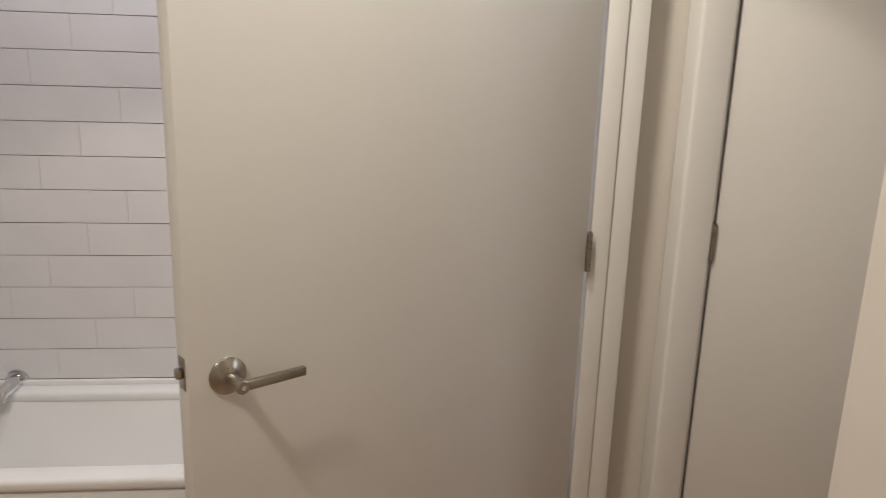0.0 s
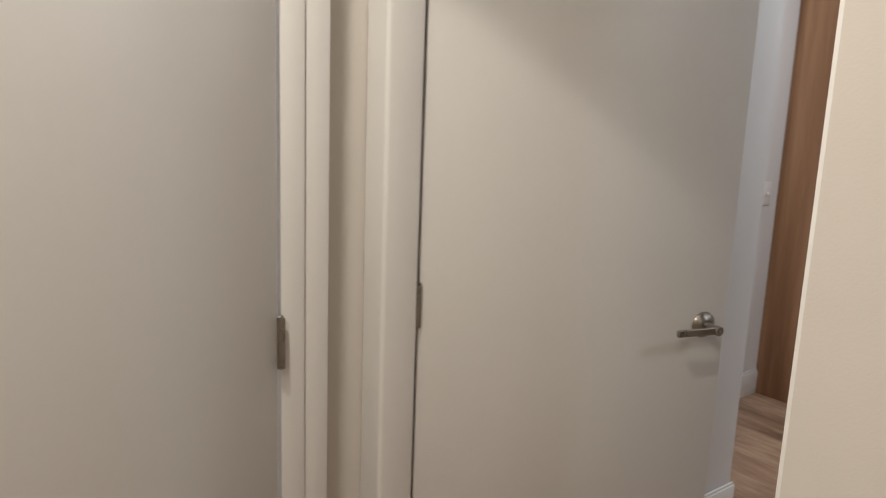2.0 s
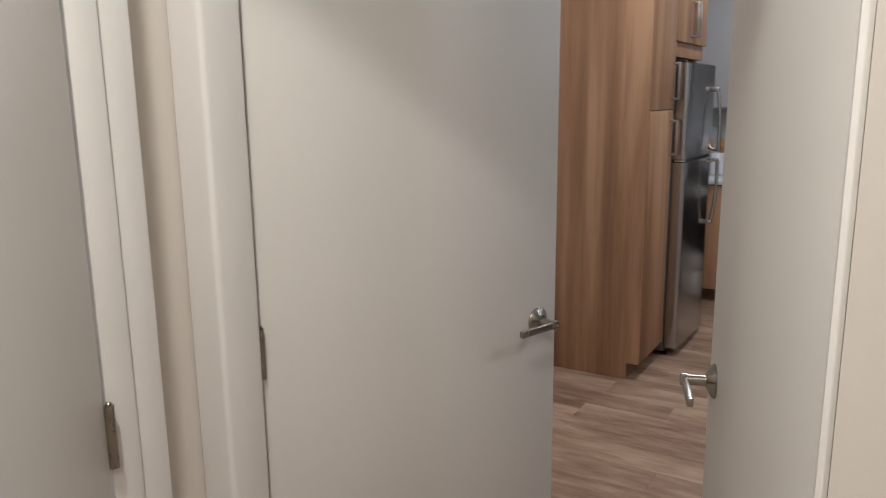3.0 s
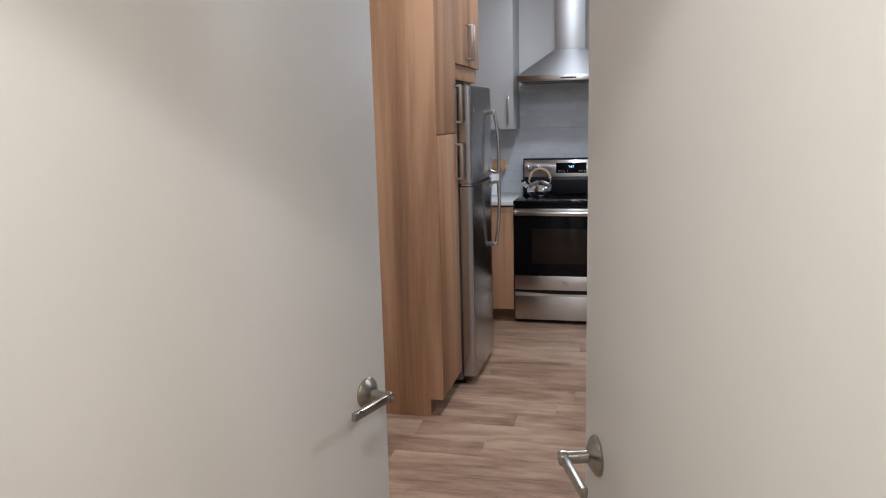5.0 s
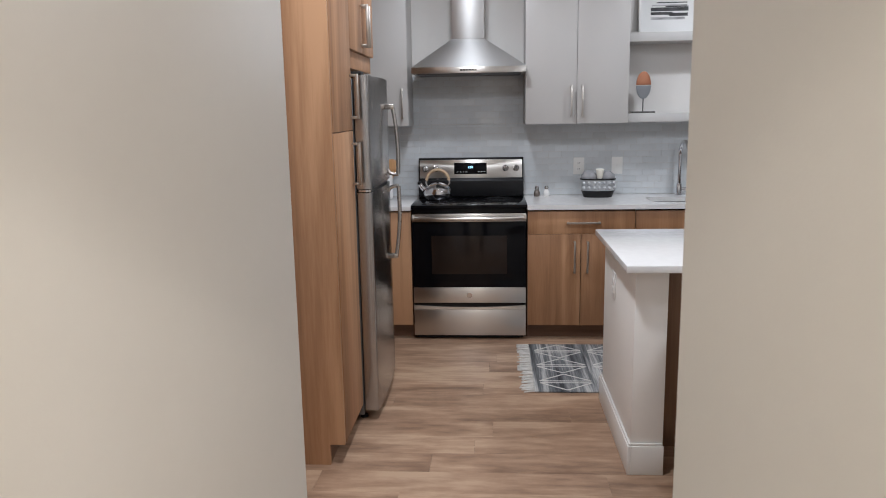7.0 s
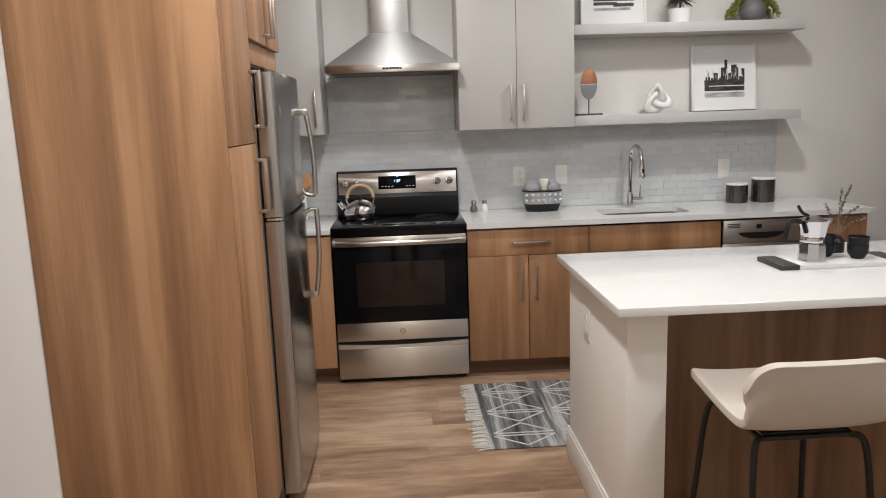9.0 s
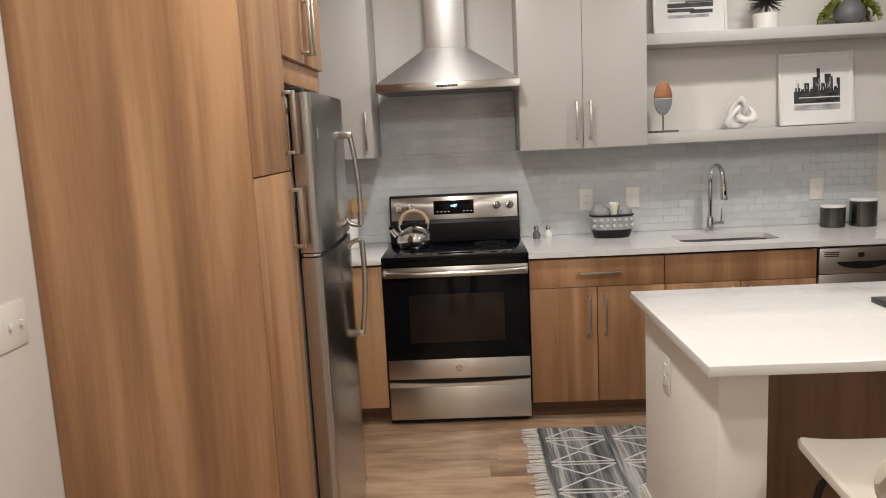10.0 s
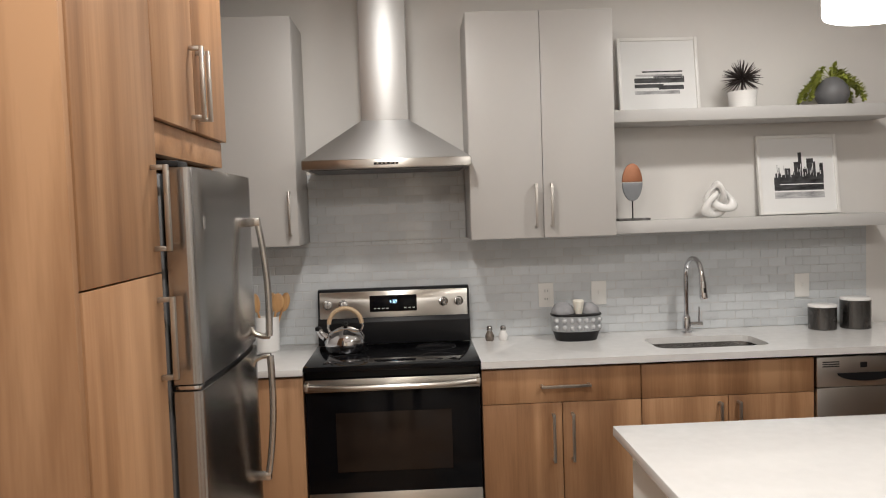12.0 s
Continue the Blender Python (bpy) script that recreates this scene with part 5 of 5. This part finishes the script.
# ---- rug ----
rx0, rx1, ry0, ry1 = -0.535, 0.95, 4.945, 5.785
rug = thing("rug", "black and white woven rug with a diamond pattern and fringe", "rug", (rx0 + rx1) / 2, (ry0 + ry1) / 2, 0)
STRIPES = wood("rug_stripes", (0.03, 0.032, 0.036), (0.14, 0.145, 0.15), (0.46, 0.455, 0.44), grain=(1, 0.035, 1), scale=26, rough=0.95, bump=0.5)
part("weave", box(rx0, rx1, ry0, ry1, 0.001, 0.008, 0.002), STRIPES, rug, "striped dark and light weave")


def yarn(bm, a, b, w=0.0045):
    a, b = Vector(a), Vector(b)
    d_ = (b - a).normalized()
    s_ = Vector((-d_.y, d_.x, 0)) * w
    vs2 = [bm.verts.new((p.x, p.y, z)) for z in (0.0078, 0.0098) for p in (a - s_, b - s_, b + s_, a + s_)]
    for f_ in ((4, 5, 6, 7), (0, 1, 5, 4), (1, 2, 6, 5), (2, 3, 7, 6), (3, 0, 4, 7)):
        bm.faces.new([vs2[i] for i in f_])


CWX, CWY = 0.335, 0.272
for c in range(5):
    for r in range(3):
        x0 = rx0 + 0.035 + c * CWX - 0.0
        yc = ry0 + 0.145 + r * CWY
        xa, xb = x0, x0 + CWX - 0.045
        if xb > rx1 - 0.01:
            continue
        xm = (xa + xb) / 2
        lines = [((xa, yc - 0.014, 0), (xb, yc - 0.014, 0)), ((xa, yc + 0.014, 0), (xb, yc + 0.014, 0))]
        for sg in (-1, 1):
            lines += [((xa, yc + sg * 0.016, 0), (xm, yc + sg * 0.125, 0)), ((xm, yc + sg * 0.125, 0), (xb, yc + sg * 0.016, 0))]
        for la, lb in lines:
            bm = bmesh.new()
            yarn(bm, la, lb)
            part("woven_line", bm, RUGLIGHT, rug, smooth=False)
bm = bmesh.new()
n_t = 58
for k in range(n_t):
    y = ry0 + 0.006 + (ry1 - ry0 - 0.012) * k / (n_t - 1)
    ln_ = rng5.uniform(0.055, 0.085)
    dy = rng5.uniform(-0.02, 0.02)
    for q in range(2):
        j = rng5.uniform(-0.006, 0.006)
        tube([(rx0 + 0.006, y, 0.006), (rx0 - ln_ * 0.45, y + dy * 0.4 + j, 0.0055), (rx0 - ln_, y + dy + j * 2, 0.0035)], [0.0032, 0.0030, 0.0022], 5, bm)
part("fringe", bm, RUGLIGHT, rug, "off-white knotted fringe", kind="stuff")

# ---- pendant lamp over the island ----
px_, py_ = 0.30, 4.43
pe = thing("pendant_lamp", "white glowing cylindrical pendant lamp over the island", "lamp", px_, py_, 1.991)
part("shade", lathe([(0, 1.994), (0.118, 1.994), (0.128, 1.998), (0.130, 2.006), (0.130, 2.271), (0.126, 2.276), (0.02, 2.278), (0, 2.278)], px_, py_, 0, 48), LAMPGLOW, pe, "lit opal white shade")
part("cord", tube([(px_, py_, 2.278), (px_, py_, CEIL - 0.02)], 0.003, 8), BLACK, pe)
part("canopy", lathe([(0, CEIL - 0.022), (0.055, CEIL - 0.022), (0.06, CEIL - 0.016), (0.06, CEIL - 0.001), (0, CEIL - 0.001)], px_, py_, 0, 32), NICKEL, pe)

# ---- pieces: floor planks and tiles, last ----
def pieces(name, parent, mesh_boxes, m, spots):
    """Objects on shared meshes: spots are (mesh index, x, y, z)."""
    meshes = []
    for dims, b in mesh_boxes:
        bm = box(-dims[0] / 2, dims[0] / 2, -dims[1] / 2, dims[1] / 2, -dims[2] / 2, dims[2] / 2)
        if b > 0:
            bmesh.ops.bevel(bm, geom=bm.edges[:], offset=b, segments=1, affect="EDGES")
        me = bpy.data.meshes.new(name)
        bm.to_mesh(me)
        bm.free()
        me.materials.append(m)
        meshes.append(me)
    for i, x, y, z in spots:
        ob = new(name, meshes[i])
        ob.parent = parent
        ob.location = (x, y, z)


rng = random.Random(4)
PW, PL = 0.178, 1.22
plank_mesh = {}
r = 0
while -1.5 + r * PW < YW:
    y0 = -1.5 + r * PW
    y1 = min(y0 + PW, YW)
    xe = 1.60 if y1 < 2.12 else 7.0
    x = -2.15 - rng.random() * PL
    while x < xe:
        xa, xb = max(x, -2.15), min(x + PL, xe)
        if xb - xa > 0.02:
            key = (round(xb - xa, 3), round(y1 - y0, 3))
            if key not in plank_mesh:
                bm = box(-key[0] / 2 + 0.0003, key[0] / 2 - 0.0003, -key[1] / 2 + 0.0003, key[1] / 2 - 0.0003, -0.002, 0.002)
                bmesh.ops.bevel(bm, geom=bm.edges[:], offset=0.0003, segments=1, affect="EDGES")
                plank_mesh[key] = bpy.data.meshes.new("plank")
                bm.to_mesh(plank_mesh[key])
                bm.free()
                plank_mesh[key].materials.append(FLOORWOOD)
            ob = new("plank", plank_mesh[key])
            ob.parent = sub
            ob.location = ((xa + xb) / 2, (y0 + y1) / 2, -0.002)
        x += PL
    r += 1

# glazed backsplash in a running bond
splash = solid("backsplash", box(-1.98, 1.540, YW - 0.0094, YW - 0.0005, CT, UB - 0.001), GROUT, "pale grey glossy glazed tile backsplash", "backsplash", kind="structure", smooth=False)
splash_hood = solid("backsplash_hood", box(-1.334, -0.542, YW - 0.0094, YW - 0.0005, UB, 1.771), GROUT, "pale grey glossy tile behind the range hood", "backsplash", kind="structure", smooth=False)
TW, TH = 0.0890, 0.0445


def tile_rows(x0, x1, z0, z1, phase0=0):
    out = []
    r = 0
    z = z0
    while z + 0.01 < z1:
        h = min(TH, z1 - z)
        x = x0 - (TW / 2 if (r + phase0) % 2 else 0.0)
        while x < x1 - 0.006:
            a, b = max(x, x0), min(x + TW, x1)
            if b - a > 0.012:
                out.append((a, b, z, z + h))
            x += TW
        z += TH
        r += 1
    return out


area1 = tile_rows(-1.960, 1.540, CT + 0.001, UB - 0.002)
area2 = tile_rows(-1.334, -0.542, UB + 0.0, 1.770, 1)
near, far = [], []
for q in area2 + area1:
    full = abs(q[1] - q[0] - TW) < 1e-4 and abs(q[3] - q[2] - TH) < 1e-4
    hood_tile = q[2] > UB - 0.001
    (near if full and (hood_tile or (-1.34 < q[0] < 1.1 and len(near) < 360)) else far).append(q)
tilt = [rng.uniform(-3.9, 3.9) if q[2] > UB - 0.001 else rng.uniform(-1.8, 1.8) for q in near]
bm = box(-TW / 2 + 0.0009, TW / 2 - 0.0009, -0.0035, 0.0035, -TH / 2 + 0.0009, TH / 2 - 0.0009)
bmesh.ops.bevel(bm, geom=bm.edges[:], offset=0.0018, segments=2, affect="EDGES")
tme = bpy.data.meshes.new("tile")
bm.to_mesh(tme)
bm.free()
tme.materials.append(SPLASH)
for q, w in zip(near, tilt):
    ob = new("tile", tme)
    ob.parent = splash_hood if q[2] > UB - 0.001 else splash
    ob.matrix_local = pose((q[0] + q[1]) / 2, YW - 0.0080, (q[2] + q[3]) / 2, w, 0, rng.uniform(-1.0, 1.0))
vs, fs = [], []
for a, b, c, d in far:
    g, y0, y1 = 0.0009, YW - 0.0115, YW - 0.0090
    i = len(vs)
    e = 0.0016
    vs += [(a + g, y1, c + g), (b - g, y1, c + g), (b - g, y1, d - g), (a + g, y1, d - g), (a + g + e, y0, c + g + e), (b - g - e, y0, c + g + e), (b - g - e, y0, d - g - e), (a + g + e, y0, d - g - e)]
    fs += [(i + 4, i + 5, i + 6, i + 7), (i, i + 1, i + 5, i + 4), (i + 1, i + 2, i + 6, i + 5), (i + 2, i + 3, i + 7, i + 6), (i + 3, i, i + 4, i + 7)]
me = bpy.data.meshes.new("tiles_rest")
me.from_pydata(vs, [], fs)
me.materials.append(SPLASH)
ob = new("tiles_rest", me)
ob.parent = splash
ob["kind"] = "stuff"
ob["label"] = "remaining glazed tiles"

# long white wall tiles over the tub
bw = bpy.data.objects["wall_bath_west"]
spots = []
BW, BH = 0.405, 0.1125
for r in range(19):
    z = 0.366 + (r + 0.5) * BH
    off = (0.0, 0.135, 0.27)[r % 3]
    for c in range(7):
        y = -1.75 + off + c * BW
        if -1.5 < y < 0.75:
            spots.append((0, BX - 0.006, y, z))
pieces("tile", bw, [((0.008, BW - 0.0007, BH - 0.0026), 0.0008)], BATHTILE, spots)
